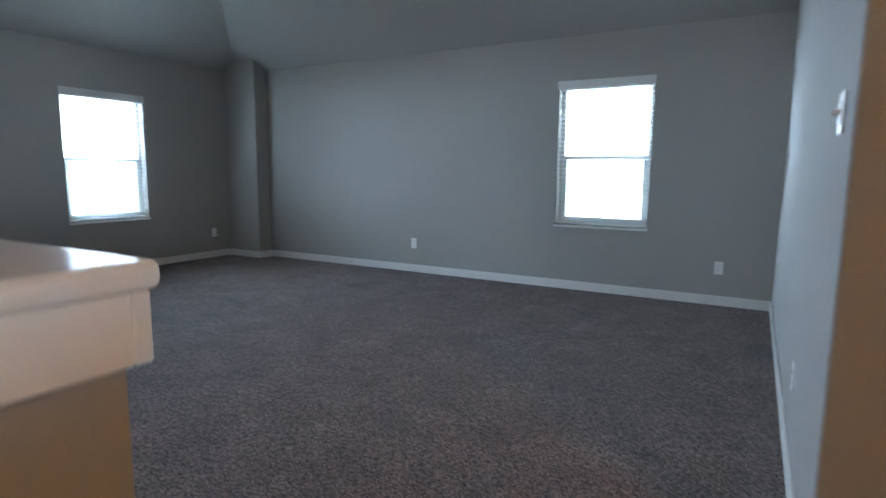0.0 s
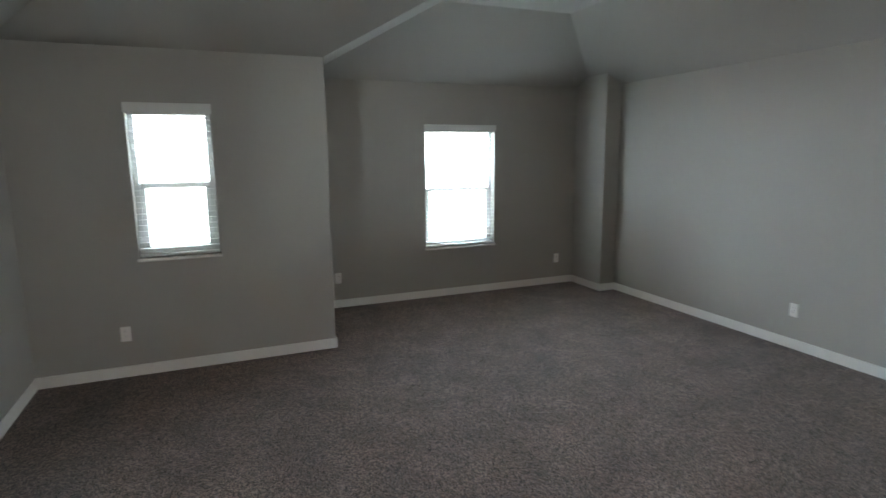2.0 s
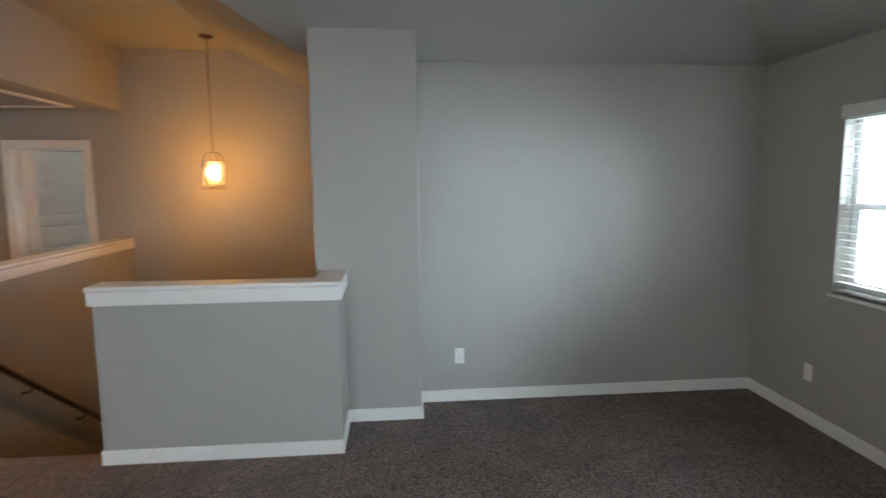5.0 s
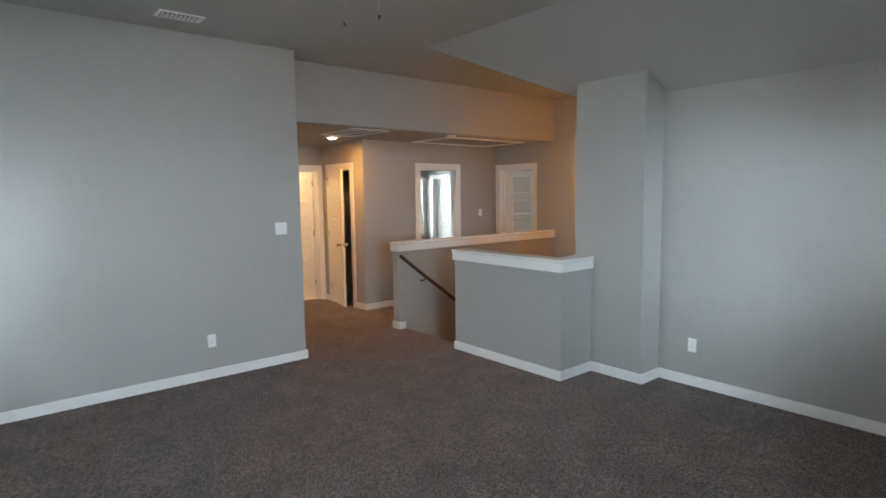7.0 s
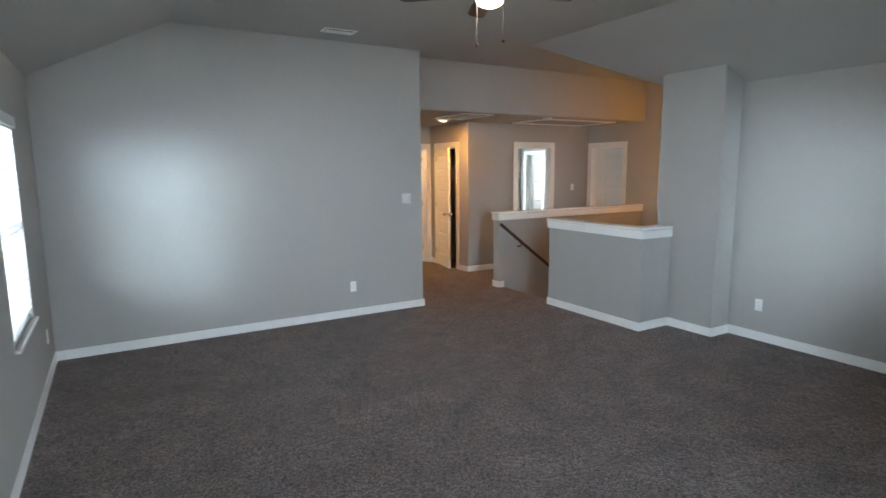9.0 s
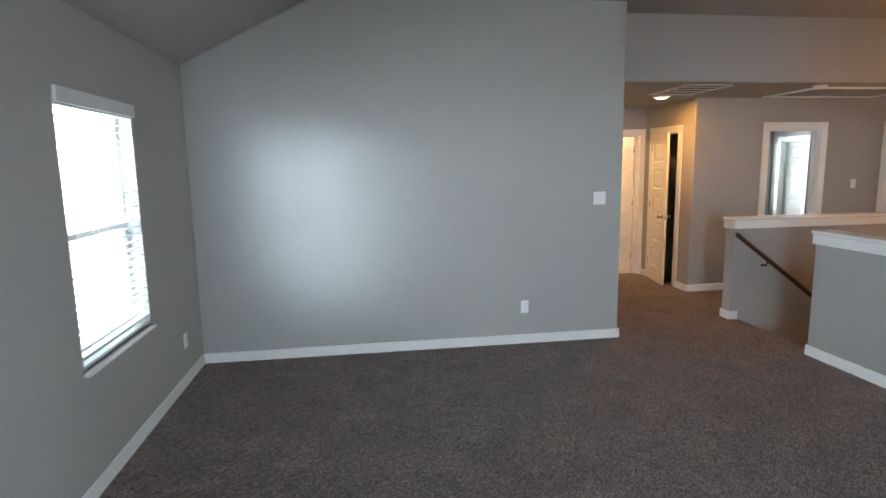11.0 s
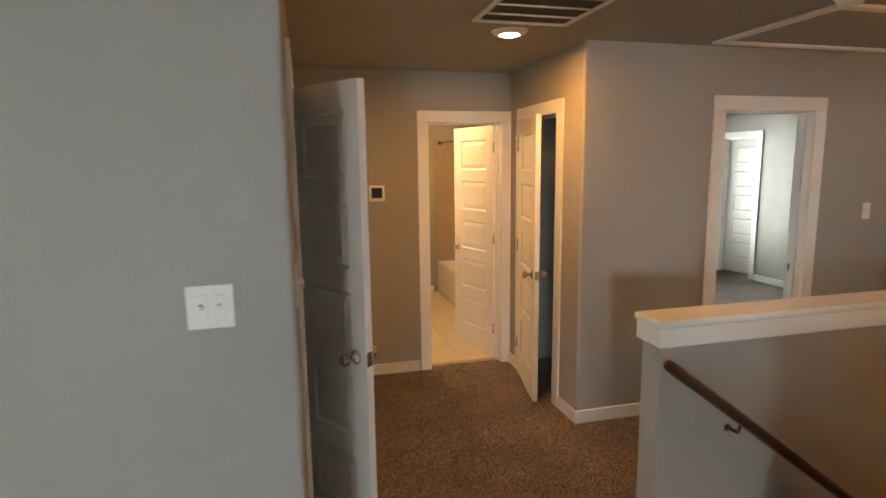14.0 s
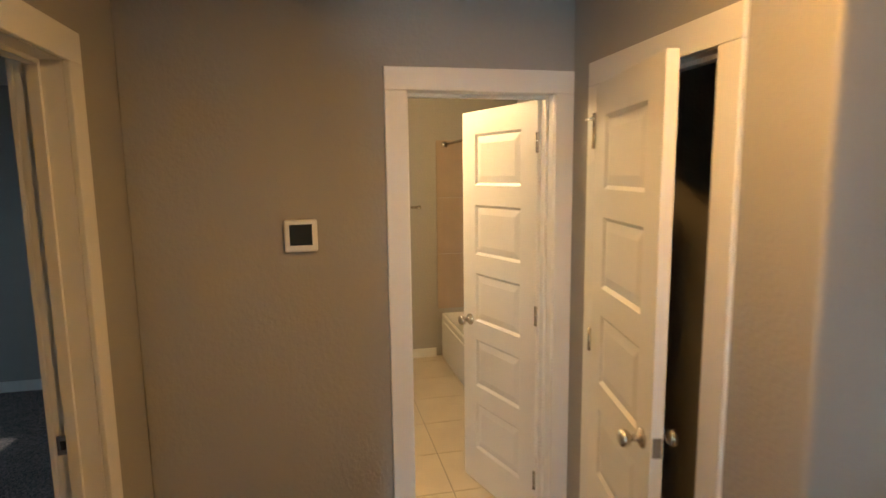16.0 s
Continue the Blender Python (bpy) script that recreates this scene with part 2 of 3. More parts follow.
wall("wall_north", "x", N_Y, N_Y + TX, NOOK_X - TX, 0.12, 0, 2.62, [W3], bevel=0.004)
wall("wall_nook_west", "y", NOOK_X - TX, NOOK_X, NOOK_Y - TX, N_Y, 0, 2.62, [W2], bevel=0.004)
bm = cells(bmesh.new(), [NOOK_X, W_X - TX, W_X], [S_Y - TX, W1[0], W1[1], NOOK_Y - TX, NOOK_Y], [0, W1[2], W1[3], 2.62],
           {(1, j, k) for j in range(4) for k in range(3) if (j, k) != (1, 1)} | {(0, 3, k) for k in range(3)})
structure("wall_west", bm, PAINT, "greige painted drywall wall with an outside corner", "wall", 0.006)
wall("wall_south", "x", S_Y - TX, S_Y, W_X, PIL_E - 0.06, 0, 2.62, bevel=0)
bm = cells(bmesh.new(), [E_X, E_X + T, *D1, *D2, BATH_X + T], [0.0, T, N_Y], [0, DOOR_H, 3.2],
           {(0, j, k) for j in range(2) for k in range(2)} | {(i, 0, k) for i in range(1, 6) for k in range(2) if (i, k) not in ((2, 0), (4, 0))})
structure("wall_east", bm, PAINT, "greige drywall wall turning a rounded corner into the hall", "wall", 0.014)
bm = cells(bmesh.new(), [PIL_W, PIL_E - TX, PIL_E], [STAIR_S, S_Y - 0.001, PIL_Y], [-2.8, -0.02, 2.62, 2.85], {(1, 0, 0), (1, 0, 1), (0, 1, 1), (0, 1, 2), (1, 1, 1), (1, 1, 2)})
structure("wall_stair_west", bm, PAINT, "greige drywall stair wall ending in a pillar beside the half wall", "wall", 0.012)
wall("wall_stair_south", "x", STAIR_S - T, STAIR_S, PIL_E - TX, HALL_E, -2.8, 3.2, [(D4[0], D4[1], 0.0, DOOR_H)])
wall("wall_bath", "y", BATH_X, BATH_X + T, CLO_Y - T, 0.0, 0, 2.5, [(*BATH_D, 0, DOOR_H)])
bm = cells(bmesh.new(), [HALL_E, HALL_E + T, *CLO, BATH_X], [STAIR_S - T, *D3, CLO_Y - T, CLO_Y], [0, DOOR_H, 2.5],
           {(0, j, k) for j in range(4) for k in range(2) if (j, k) != (1, 0)} | {(i, 3, k) for i in range(4) for k in range(2) if (i, k) != (2, 0)})
structure("wall_hall_east", bm, PAINT, "greige drywall hall walls meeting at a rounded outside corner", "wall", 0.016)
structure("soffit_header", boxed(HEAD_X, HEAD_X + T, STAIR_S, 0.0, HALL_Z, 3.2), PAINT, "greige drywall soffit above the hall opening", "soffit", 0.008)
structure("corner_column", boxed(NOOK_X, COL_X, COL_Y, N_Y, 0, 2.85), PAINT, "greige boxed drywall column in the room corner", "column", 0.012)
# rooms beyond the doors
wall("wall_bedroom_partition", "y", 1.42, 1.52, T, N_Y, 0, 2.5)
wall("wall_linen_back", "x", 0.72, 0.82, T, 1.42, 0, 2.5)
wall("wall_bedroom_east", "y", BED_E, BED_E + TX, -0.5, N_Y + TX, 0, 2.5)
wall("wall_bedroom_north", "x", N_Y, N_Y + TX, 0.12, BED_E, 0, 2.5, [(3.6, 4.2, 0.9, 2.05)])
wall("wall_bath_north", "x", -0.62, -0.5, BATH_X + T, BED_E, 0, 2.5)
wall("wall_bath_east", "y", BED_E, BED_E + T, -2.62, -0.5, 0, 2.5)
wall("wall_bath_south", "x", -2.62, -2.5, 2.8, BED_E, 0, 2.5)
wall("wall_closet_side", "y", 2.80, 2.92, -2.5, CLO_Y - T, 0, 2.5)
wall("wall_bed_three_north", "x", -2.62, -2.5, HALL_E + T, 2.8, 0, 2.5)
wall("wall_bed_three_south", "x", BED3_S - T, BED3_S, HALL_E + T, BED3_E, 0, 2.5, [(*D6, 0, DOOR_H)])
wall("wall_bed_three_east", "y", BED3_E, BED3_E + TX, -7.4, -2.5, 0, 2.5, [(-6.17, -4.95, 0.6, 2.05)])
wall("wall_bed_three_strip", "x", -2.62, -2.5, BED_E, BED3_E, 0, 2.5)
wall("wall_far_closet_south", "x", -7.5, -7.4, HALL_E + T, BED3_E + TX, 0, 2.5)
wall("wall_room_four_east", "y", HALL_E, HALL_E + T, -7.5, STAIR_S - T, 0, 2.5)
wall("wall_room_four_south", "x", -7.5, -7.38, -1.0, HALL_E, 0, 2.5, [(-0.6, 0.6, 0.6, 2.05)])
wall("wall_room_four_west", "y", -1.12, -1.0, -7.5, STAIR_S - T, 0, 2.5)

# ceilings
bm = bmesh.new()
lo, hi = PLATE_Z, FLAT_Z
slopes = [
    [(0.0, N_Y, lo), (NOOK_X, N_Y, lo), (NOOK_X + RUN, N_Y - RUN, hi), (0.0, N_Y - RUN, hi)],
    [(NOOK_X, N_Y, lo), (NOOK_X, NOOK_Y, lo), (NOOK_X + RUN, NOOK_Y + RUN, hi), (NOOK_X + RUN, N_Y - RUN, hi)],
    [(NOOK_X, NOOK_Y, lo), (W_X, NOOK_Y, lo), (W_X + RUN, NOOK_Y + RUN, hi), (NOOK_X + RUN, NOOK_Y + RUN, hi)],
    [(W_X, NOOK_Y, lo), (W_X, S_Y, lo), (W_X + RUN, S_Y + RUN, hi), (W_X + RUN, NOOK_Y + RUN, hi)],
    [(W_X, S_Y, lo), (PIL_E, S_Y, lo), (PIL_E + RUN, S_Y + RUN, hi), (W_X + RUN, S_Y + RUN, hi)],
    [(PIL_E, S_Y, lo), (PIL_E, STAIR_S, lo), (PIL_E + RUN, STAIR_S, hi), (PIL_E + RUN, S_Y + RUN, hi)],
    [(0.0, N_Y - RUN, hi), (NOOK_X + RUN, N_Y - RUN, hi), (NOOK_X + RUN, NOOK_Y + RUN, hi), (W_X + RUN, NOOK_Y + RUN, hi), (W_X + RUN, S_Y + RUN, hi),
     (PIL_E + RUN, S_Y + RUN, hi), (PIL_E + RUN, STAIR_S, hi), (HEAD_X, STAIR_S, hi), (HEAD_X, 0.0, hi), (0.0, 0.0, hi)],
]
for face in slopes:
    for lift in (0.0, 0.08):
        vs = [bm.verts.new((x, y, z + lift)) for x, y, z in face]
        bm.faces.new(vs if lift == 0.0 else vs[::-1])
bmesh.ops.remove_doubles(bm, verts=bm.verts[:], dist=0.001)
structure("ceiling", bm, CEIL, "vaulted greige painted drywall ceiling with sloped edges", "ceiling")
structure("ceiling_hall", boxed(HEAD_X + T, BATH_X, STAIR_S, 0, HALL_Z, HALL_Z + 0.08), CEIL, "flat painted drywall hall ceiling", "ceiling")
structure("ceiling_bedroom", boxed(0.12, BED_E + TX, T, N_Y, HALL_Z, HALL_Z + 0.08), CEIL, "flat painted bedroom ceiling", "ceiling")
structure("ceiling_bath", boxed(BATH_X + T, BED_E, -2.5, -0.62, HALL_Z, HALL_Z + 0.08), CEIL, "flat painted bathroom ceiling", "ceiling")
structure("ceiling_bed_three", boxed(HALL_E + T, BED3_E + TX, -7.5, -2.62, HALL_Z, HALL_Z + 0.08), CEIL, "flat painted bedroom ceiling", "ceiling")
structure("ceiling_closet", boxed(HALL_E + T, 2.8, -2.5, CLO_Y - T, HALL_Z, HALL_Z + 0.08), CEIL, "flat painted closet ceiling", "ceiling")
structure("ceiling_room_four", boxed(-1.0, HALL_E, -7.38, STAIR_S - T, HALL_Z, HALL_Z + 0.08), CEIL, "flat painted bedroom ceiling", "ceiling")

# floors: one carpet sheet round the stair well and the bathroom
us = [-6.7, PIL_E - 0.05, P2_X + 0.06, BATH_X + 0.06, BED_E + 0.06, 7.0]
vs = [-7.6, STAIR_S - 0.05, -2.56, -1.5, -0.56, 4.0]
solid = {(i, j, 0) for i in range(5) for j in range(5) if not (i == 1 and j in (1, 2)) and not (i == 3 and j in (2, 3))}
floor = structure("floor", cells(bmesh.new(), us, vs, [-0.25, 0.0], solid), CARPET, "grey-brown speckled frieze carpet floor", "carpet")
structure("floor_bath", boxed(BATH_X + 0.06, BED_E + 0.06, -2.56, -0.56, -0.25, -0.006), GROUT, "grey grout bed under beige tiles", "floor")
structure("floor_lower", boxed(PIL_E - TX, P2_X + 0.2, STAIR_S - T, -0.6, -3.0, -2.8), CARPET, "carpet floor at the foot of the stairs", "carpet")
structure("wall_stair_lower_north", boxed(PIL_E - TX, -0.75, -1.5, -1.38, -2.8, -0.25), PAINT, "greige drywall stairwell wall below the floor", "wall")
structure("wall_stair_lower_west", boxed(PIL_E - TX, PIL_E, S_Y, -1.5, -2.8, -0.25), PAINT, "greige drywall stairwell wall below the floor", "wall")
structure("wall_stair_lower_east", boxed(P2_X, P2_X + T, STAIR_S, -1.38, -2.8, -0.25), PAINT, "greige drywall stairwell wall below the floor", "wall")
structure("ground", boxed(-400, 400, -400, 400, -3.4, -3.2), GRASS, "mown lawn around the house", "ground")


# ---- half walls, stairs ----
P1_N, P1_W, P1_EX, CAP_Z, TH = -1.358, -2.167, -0.772, 1.074, 0.125
half_wall = thing("half_wall", Matrix(), "greige L-shaped drywall half wall with white cap", "half wall", "structure")
us, vs = [P1_W, P1_W + TH, P1_EX], [PIL_Y, P1_N - TH, P1_N]
part("half_wall_body", cells(bmesh.new(), us, vs, [0, CAP_Z - 0.032], {(0, 0, 0), (0, 1, 0), (1, 1, 0)}), PAINT, half_wall)
o = 0.031
us, vs = [P1_W - o, P1_W + TH + o, P1_EX + o], [PIL_Y, P1_N - TH - o, P1_N + o]
cap = part("wall_cap", cells(bmesh.new(), us, vs, [CAP_Z - 0.032, CAP_Z], {(0, 0, 0), (0, 1, 0), (1, 1, 0)}), CAP, half_wall, "white painted wooden cap with rounded edge")
mod = cap.modifiers.new("rounded", "BEVEL")
mod.width, mod.segments, mod.limit_method = 0.012, 4, "ANGLE"
FZ0, FZ1, F = CAP_Z - 0.112, CAP_Z - 0.032, 0.021
for x0, x1, y0, y1 in ((P1_W - F, P1_EX + F, P1_N, P1_N + F), (P1_W - F, P1_W, PIL_Y, P1_N), (P1_EX, P1_EX + F, P1_N - TH, P1_N),
                       (P1_W + TH + F, P1_EX - TH - F, P1_N - TH - F, P1_N - TH), (P1_W + TH, P1_W + TH + F, PIL_Y, P1_N - TH)):
    part("fascia_board", boxed(x0, x1, y0, y1, FZ0, FZ1, bevel=0.003), TRIM, half_wall)

P2_S = STAIR_S
half_wall_two = thing("half_wall_stair", Matrix(), "greige drywall stair half wall with white cap", "half wall", "structure")
P2_N = -1.415
part("half_wall_body", boxed(P2_X, P2_X + TH, P2_S, P2_N, -0.25, CAP_Z - 0.032), PAINT, half_wall_two)
cap = part("wall_cap", boxed(P2_X - o, P2_X + TH + o, P2_S, P2_N + o, CAP_Z - 0.032, CAP_Z), CAP, half_wall_two, "white painted wooden cap with rounded edge")
mod = cap.modifiers.new("rounded", "BEVEL")
mod.width, mod.segments, mod.limit_method = 0.012, 4, "ANGLE"
for x0, x1, y0, y1 in ((P2_X - F, P2_X + TH + F, P2_N, P2_N + F), (P2_X - F, P2_X, P2_S, P2_N), (P2_X + TH, P2_X + TH + F, P2_S, P2_N)):
    part("fascia_board", boxed(x0, x1, y0, y1, FZ0, FZ1, bevel=0.003), TRIM, half_wall_two)

RISE, GOING, NOSE_Y = 0.19, 0.252, -1.5
stairs = thing("stairs", Matrix(), "carpeted stair flight going down between half walls", "stairs", "structure")
for k in range(9):
    y1, z = NOSE_Y - k * GOING, -(k + 1) * RISE
    part("stair_step", boxed(P1_EX, P2_X, y1 - GOING, y1 + 0.025, z - 0.6, z, bevel=0.012, seg=2), CARPET, stairs)
part("stair_landing", boxed(PIL_E, P2_X, STAIR_S, NOSE_Y - 9 * GOING, -2.0, -10 * RISE), CARPET, stairs)
slope = RISE / GOING


def sloped(bm, x0, x1, ya, yb, za, depth):
    """A board that runs down with the stairs from ya to yb; za is its top at ya."""
    zb = za + (yb - ya) * slope
    vs = [bm.verts.new((x, y, z)) for x in (x0, x1) for y, z in ((ya, za), (ya, za - depth), (yb, zb - depth), (yb, zb))]
    bm.faces.new(vs[0:4])
    bm.faces.new(vs[4:8][::-1])
    for k in range(4):
        bm.faces.new((vs[k], vs[4 + k], vs[4 + (k + 1) % 4], vs[(k + 1) % 4]))
    return bm


GY = P1_N - TH
guard = thing("stair_guard", Matrix(), "sloped greige stair guard with white cap", "stair guard", "structure")
part("guard_body", sloped(bmesh.new(), P1_EX - TH, P1_EX, GY, STAIR_S, CAP_Z - 0.032, 2.2), PAINT, guard)
part("guard_cap", sloped(bmesh.new(), P1_EX - TH - o, P1_EX + o, GY - o, STAIR_S, CAP_Z, 0.032), TRIM, guard, "white painted sloping cap")
for x0, x1 in ((P1_EX, P1_EX + F), (P1_EX - TH - F, P1_EX - TH)):
    part("fascia_board", sloped(bmesh.new(), x0, x1, GY, STAIR_S, CAP_Z - 0.032, 0.08), TRIM, guard)

# handrail on the stair half wall
handrail = thing("handrail", pose(P2_X - 0.075, -1.395, 0.915), "dark stained wooden handrail on dark metal brackets", "handrail")
length = 2.8
bm = bmesh.new()
rail_dir = Vector((0, -1, -slope)).normalized()
m = Vector((0, -1, -slope)).to_track_quat("Z", "X").to_matrix().to_4x4()
lathe(bm, [(0.012, -0.012), (0.022, 0.0), (0.024, 0.03), (0.024, length), (0.015, length + 0.01)], m, 14)
part("rail", bm, RAIL, handrail)
for d in (0.46, 1.28, 2.1):
    p = rail_dir * d
    bm = bmesh.new()
    rod(bm, p + Vector((0, 0, -0.02)), p + Vector((0.015, 0, -0.065)), 0.007)
    rod(bm, p + Vector((0.015, 0, -0.065)), p + Vector((0.07, 0, -0.07)), 0.007)
    lathe(bm, [(0.016, 0), (0.016, 0.004), (0.011, 0.006)], Matrix.Translation(p + Vector((0.075, 0, -0.07))) @ pose(0, 0, 0, 0, -90, 0), 16)
    part("bracket", bm, BRONZE, handrail, "dark metal bracket")


# ---- baseboards ----
def baseboard(axis, c, a, b, side, z=0.0):
    """A run of baseboard on the face c of a wall, standing out to the side +1 or -1."""
    lo_c, hi_c = sorted((c, c + side * 0.013))
    bm = bmesh.new()
    if axis == "x":
        box(bm, a, b, lo_c, hi_c, z, z + 0.088)
    else:
        box(bm, lo_c, hi_c, a, b, z, z + 0.088)
    top = [e for e in bm.edges if all(v.co.z > z + 0.08 for v in e.verts)]
    bmesh.ops.bevel(bm, geom=top, offset=0.005, segments=2, affect="EDGES", profile=0.5)
    return structure("baseboard", bm, TRIM, "white painted wooden baseboard", "baseboard")


B = 0.013
C = 0.092
baseboard("x", N_Y, COL_X + B, E_X, -1)
baseboard("y", COL_X, COL_Y - B, N_Y, 1)
baseboard("x", COL_Y, NOOK_X, COL_X + B, -1)
baseboard("y", NOOK_X, NOOK_Y, COL_Y - B, 1)
baseboard("x", NOOK_Y, NOOK_X + B, W_X + B, 1)
baseboard("y", W_X, S_Y, NOOK_Y + B, 1)
baseboard("x", S_Y, W_X + B, PIL_W, 1)
baseboard("y", PIL_W, S_Y, PIL_Y + B, -1)
baseboard("x", PIL_Y, PIL_W, P1_W - B, 1)
baseboard("y", P1_W, PIL_Y, P1_N + B, -1)
baseboard("x", P1_N, P1_W, P1_EX + B, 1)
baseboard("y", P1_EX, P1_N - TH, P1_N, 1)
baseboard("y", E_X, -B, N_Y - B, -1)
baseboard("x", 0.0, E_X, D1[0] - C, -1)
baseboard("x", 0.0, D1[1] + C, D2[0] - C, -1)
baseboard("x", 0.0, D2[1] + C, BATH_X, -1)
baseboard("y", BATH_X, BATH_D[1] + C, -B, -1)
baseboard("x", CLO_Y, CLO[1] + C, BATH_X, 1)
baseboard("x", CLO_Y, HALL_E - B, CLO[0] - C, 1)
baseboard("y", HALL_E, D3[1] + C, CLO_Y, -1)
baseboard("y", HALL_E, STAIR_S, D3[0] - C, -1)
baseboard("x", P2_N, P2_X - B, P2_X + TH + B, 1)
baseboard("y", P2_X, NOSE_Y, P2_N, -1)
baseboard("y", P2_X + TH, STAIR_S, P2_N, 1)
baseboard("x", STAIR_S, P2_X + TH + B, D4[0] - C, 1)
baseboard("y", BED_E, T, N_Y, -1)
baseboard("x", BED3_S, HALL_E + T, D6[0] - C, 1)
baseboard("x", BED3_S, D6[1] + C, BED3_E, 1)
baseboard("y", BED3_E, BED3_S, -2.62, -1)
baseboard("y", BED_E, -1.70, -0.62, -1, -0.004)


# ---- doors ----
def knob(parent, x, y, z, side):
    bm = bmesh.new()
    lathe(bm, [(0.031, 0), (0.031, 0.005), (0.024, 0.009), (0.011, 0.012), (0.011, 0.034), (0.021, 0.040), (0.027, 0.052), (0.025, 0.064), (0.014, 0.070)],
          Matrix.Translation((x, y, z)) @ pose(0, 0, 0, 90 if side < 0 else -90, 0, 0), 24)
    return part("knob", bm, NICKEL, parent, "round satin nickel knob")


def door_leaf(root, w, hinge, angle, face_label=""):
    """A moulded five-panel leaf; hinge is its corner in the frame's space and angle its turn in degrees."""
    h, t = DOOR_H - 0.012, 0.035
    side = -1 if hinge[1] < 0 else 1
    leaf_w = w - 0.006
    stile, rail = min(0.115, leaf_w * 0.19), 0.10
    px0, px1 = stile, leaf_w - stile
    ph = (h - 0.012 - rail * 4 - 0.115 - 0.20) / 5
    zs = [0.012 + 0.20 + k * (ph + rail) for k in range(5)]
    bm = bmesh.new()
    us = [0.0, px0, px1, leaf_w]
    ws = [0.012] + [v for z in zs for v in (z, z + ph)] + [h]
    solid = {(i, 0, k) for i in range(3) for k in range(len(ws) - 1) if not (i == 1 and k % 2 == 1)}
    cells(bm, us, [-t / 2, t / 2], ws, solid)
    leaf = part("door_leaf", bm, DOOR, root, face_label, pose(*hinge, 0, 0, angle))
    for z in zs:
        bm = bmesh.new()
        # sunken field with a raised, bevelled middle on both faces
        for s in (-1, 1):
            ring = []
            for inset, depth in ((0.0, t / 2 - 0.0005), (0.013, t / 2 - 0.0095), (0.048, t / 2 - 0.003)):
                ring.append([bm.verts.new((x, s * depth, zz)) for x, zz in ((px0 + inset, z + inset), (px1 - inset, z + inset), (px1 - inset, z + ph - inset), (px0 + inset, z + ph - inset))])
            for a, b in zip(ring, ring[1:]):
                for k in range(4):
                    bm.faces.new((a[k], a[(k + 1) % 4], b[(k + 1) % 4], b[k]))
            bm.faces.new(ring[-1])
        part("door_panel", bm, DOOR, leaf)
    for s in (-1, 1):
        knob(leaf, leaf_w - 0.065, s * t / 2, 0.93, s)
    part("latch_plate", boxed(leaf_w, leaf_w + 0.002, -0.013, 0.013, 0.90, 0.96), NICKEL, leaf)
    for z in (0.22, 1.02, 1.80):
        bm = bmesh.new()
        rod(bm, (-0.004, side * 0.022, z), (-0.004, side * 0.022, z + 0.09), 0.0075)
        part("hinge", bm, NICKEL, leaf)
    return leaf


def door(name, origin, rz, w, hinge, angle, label, back=True, strike=None, mount=0.0):
    """A cased opening with jambs and a leaf. Local x runs along the wall, y from its front face into it."""
    root = thing(name, pose(*origin, 0, 0, rz), label, "door", "structure")
    t, c, j, h = T, 0.09, 0.018, DOOR_H
    for y0, y1 in ((-0.018, -0.0005),) + (((t + 0.0005, t + 0.018),) if back else ()):
        for x0, x1 in ((-c + 0.005, 0.005), (w - 0.005, w + c - 0.005)):
            part("casing_leg", boxed(x0, x1, y0, y1, 0.0, h - 0.005, bevel=0.004, seg=2), TRIM, root)
        part("casing_head", boxed(-c + 0.005, w + c - 0.005, y0, y1, h - 0.005, h + c - 0.005, bevel=0.004, seg=2), TRIM, root)
    for x0, x1 in ((0.0, 0.006), (w - 0.006, w)):
        part("jamb", boxed(x0, x1, 0.0, t, 0.0, h - 0.006), TRIM, root)
    part("head_jamb", boxed(0.0, w, 0.0, t, h - 0.006, h), TRIM, root)
    sy = 0.045 if mount == 0.0 else 0.055
    for x0, x1 in ((0.006, 0.018), (w - 0.018, w - 0.006)):
        part("door_stop", boxed(x0, x1, sy, sy + 0.03, 0.0, h - 0.02), TRIM, root)
    part("door_stop", boxed(0.006, w - 0.006, sy, sy + 0.03, h - 0.02, h - 0.006), TRIM, root)
    if strike is not None:
        x = 0.006 if strike == 0 else w - 0.006
        s = 1 if strike == 0 else -1
        sy2 = t - 0.022 if mount else 0.022
        xs = sorted((x, x + s * 0.002))
        part("strike_plate", boxed(xs[0], xs[1], sy2 - 0.016, sy2 + 0.016, 0.90, 0.96), NICKEL, root)
        xs = sorted((x + s * 0.002, x + s * 0.0035))
        part("strike_hole", boxed(xs[0], xs[1], sy2 - 0.007, sy2 + 0.007, 0.917, 0.943), SLOT, root)
    if angle is not None:
        door_leaf(root, w - 0.012, hinge, angle)
    return root


d1w, d2w, bw_, cw, d3w, d4w, d6w = (b - a for a, b in (D1, D2, BATH_D, CLO, D3, D4, D6))
door("door_1", (D1[0], 0, 0), 0, d1w, (d1w - 0.008, -0.012, 0), 214, "white five-panel linen closet door standing ajar", strike=0)
door("door_2", (D2[0], 0, 0), 0, d2w, (0.008, T + 0.012, 0), 112, "white five-panel bedroom door opened inwards", strike=1, mount=1)
door("door_3", (BATH_X, BATH_D[1], 0), -90, bw_, (bw_ - 0.008, T + 0.012, 0), 108, "white five-panel bathroom door standing open", strike=0, mount=1)
clo = door("door_4", (CLO[1], CLO_Y, 0), 180, cw, (0.008, -0.012, 0), -11.5, "white five-panel closet door standing ajar", strike=1)
leaf = next(o for o in clo.children if o.name.startswith("door_leaf"))
bm = bmesh.new()
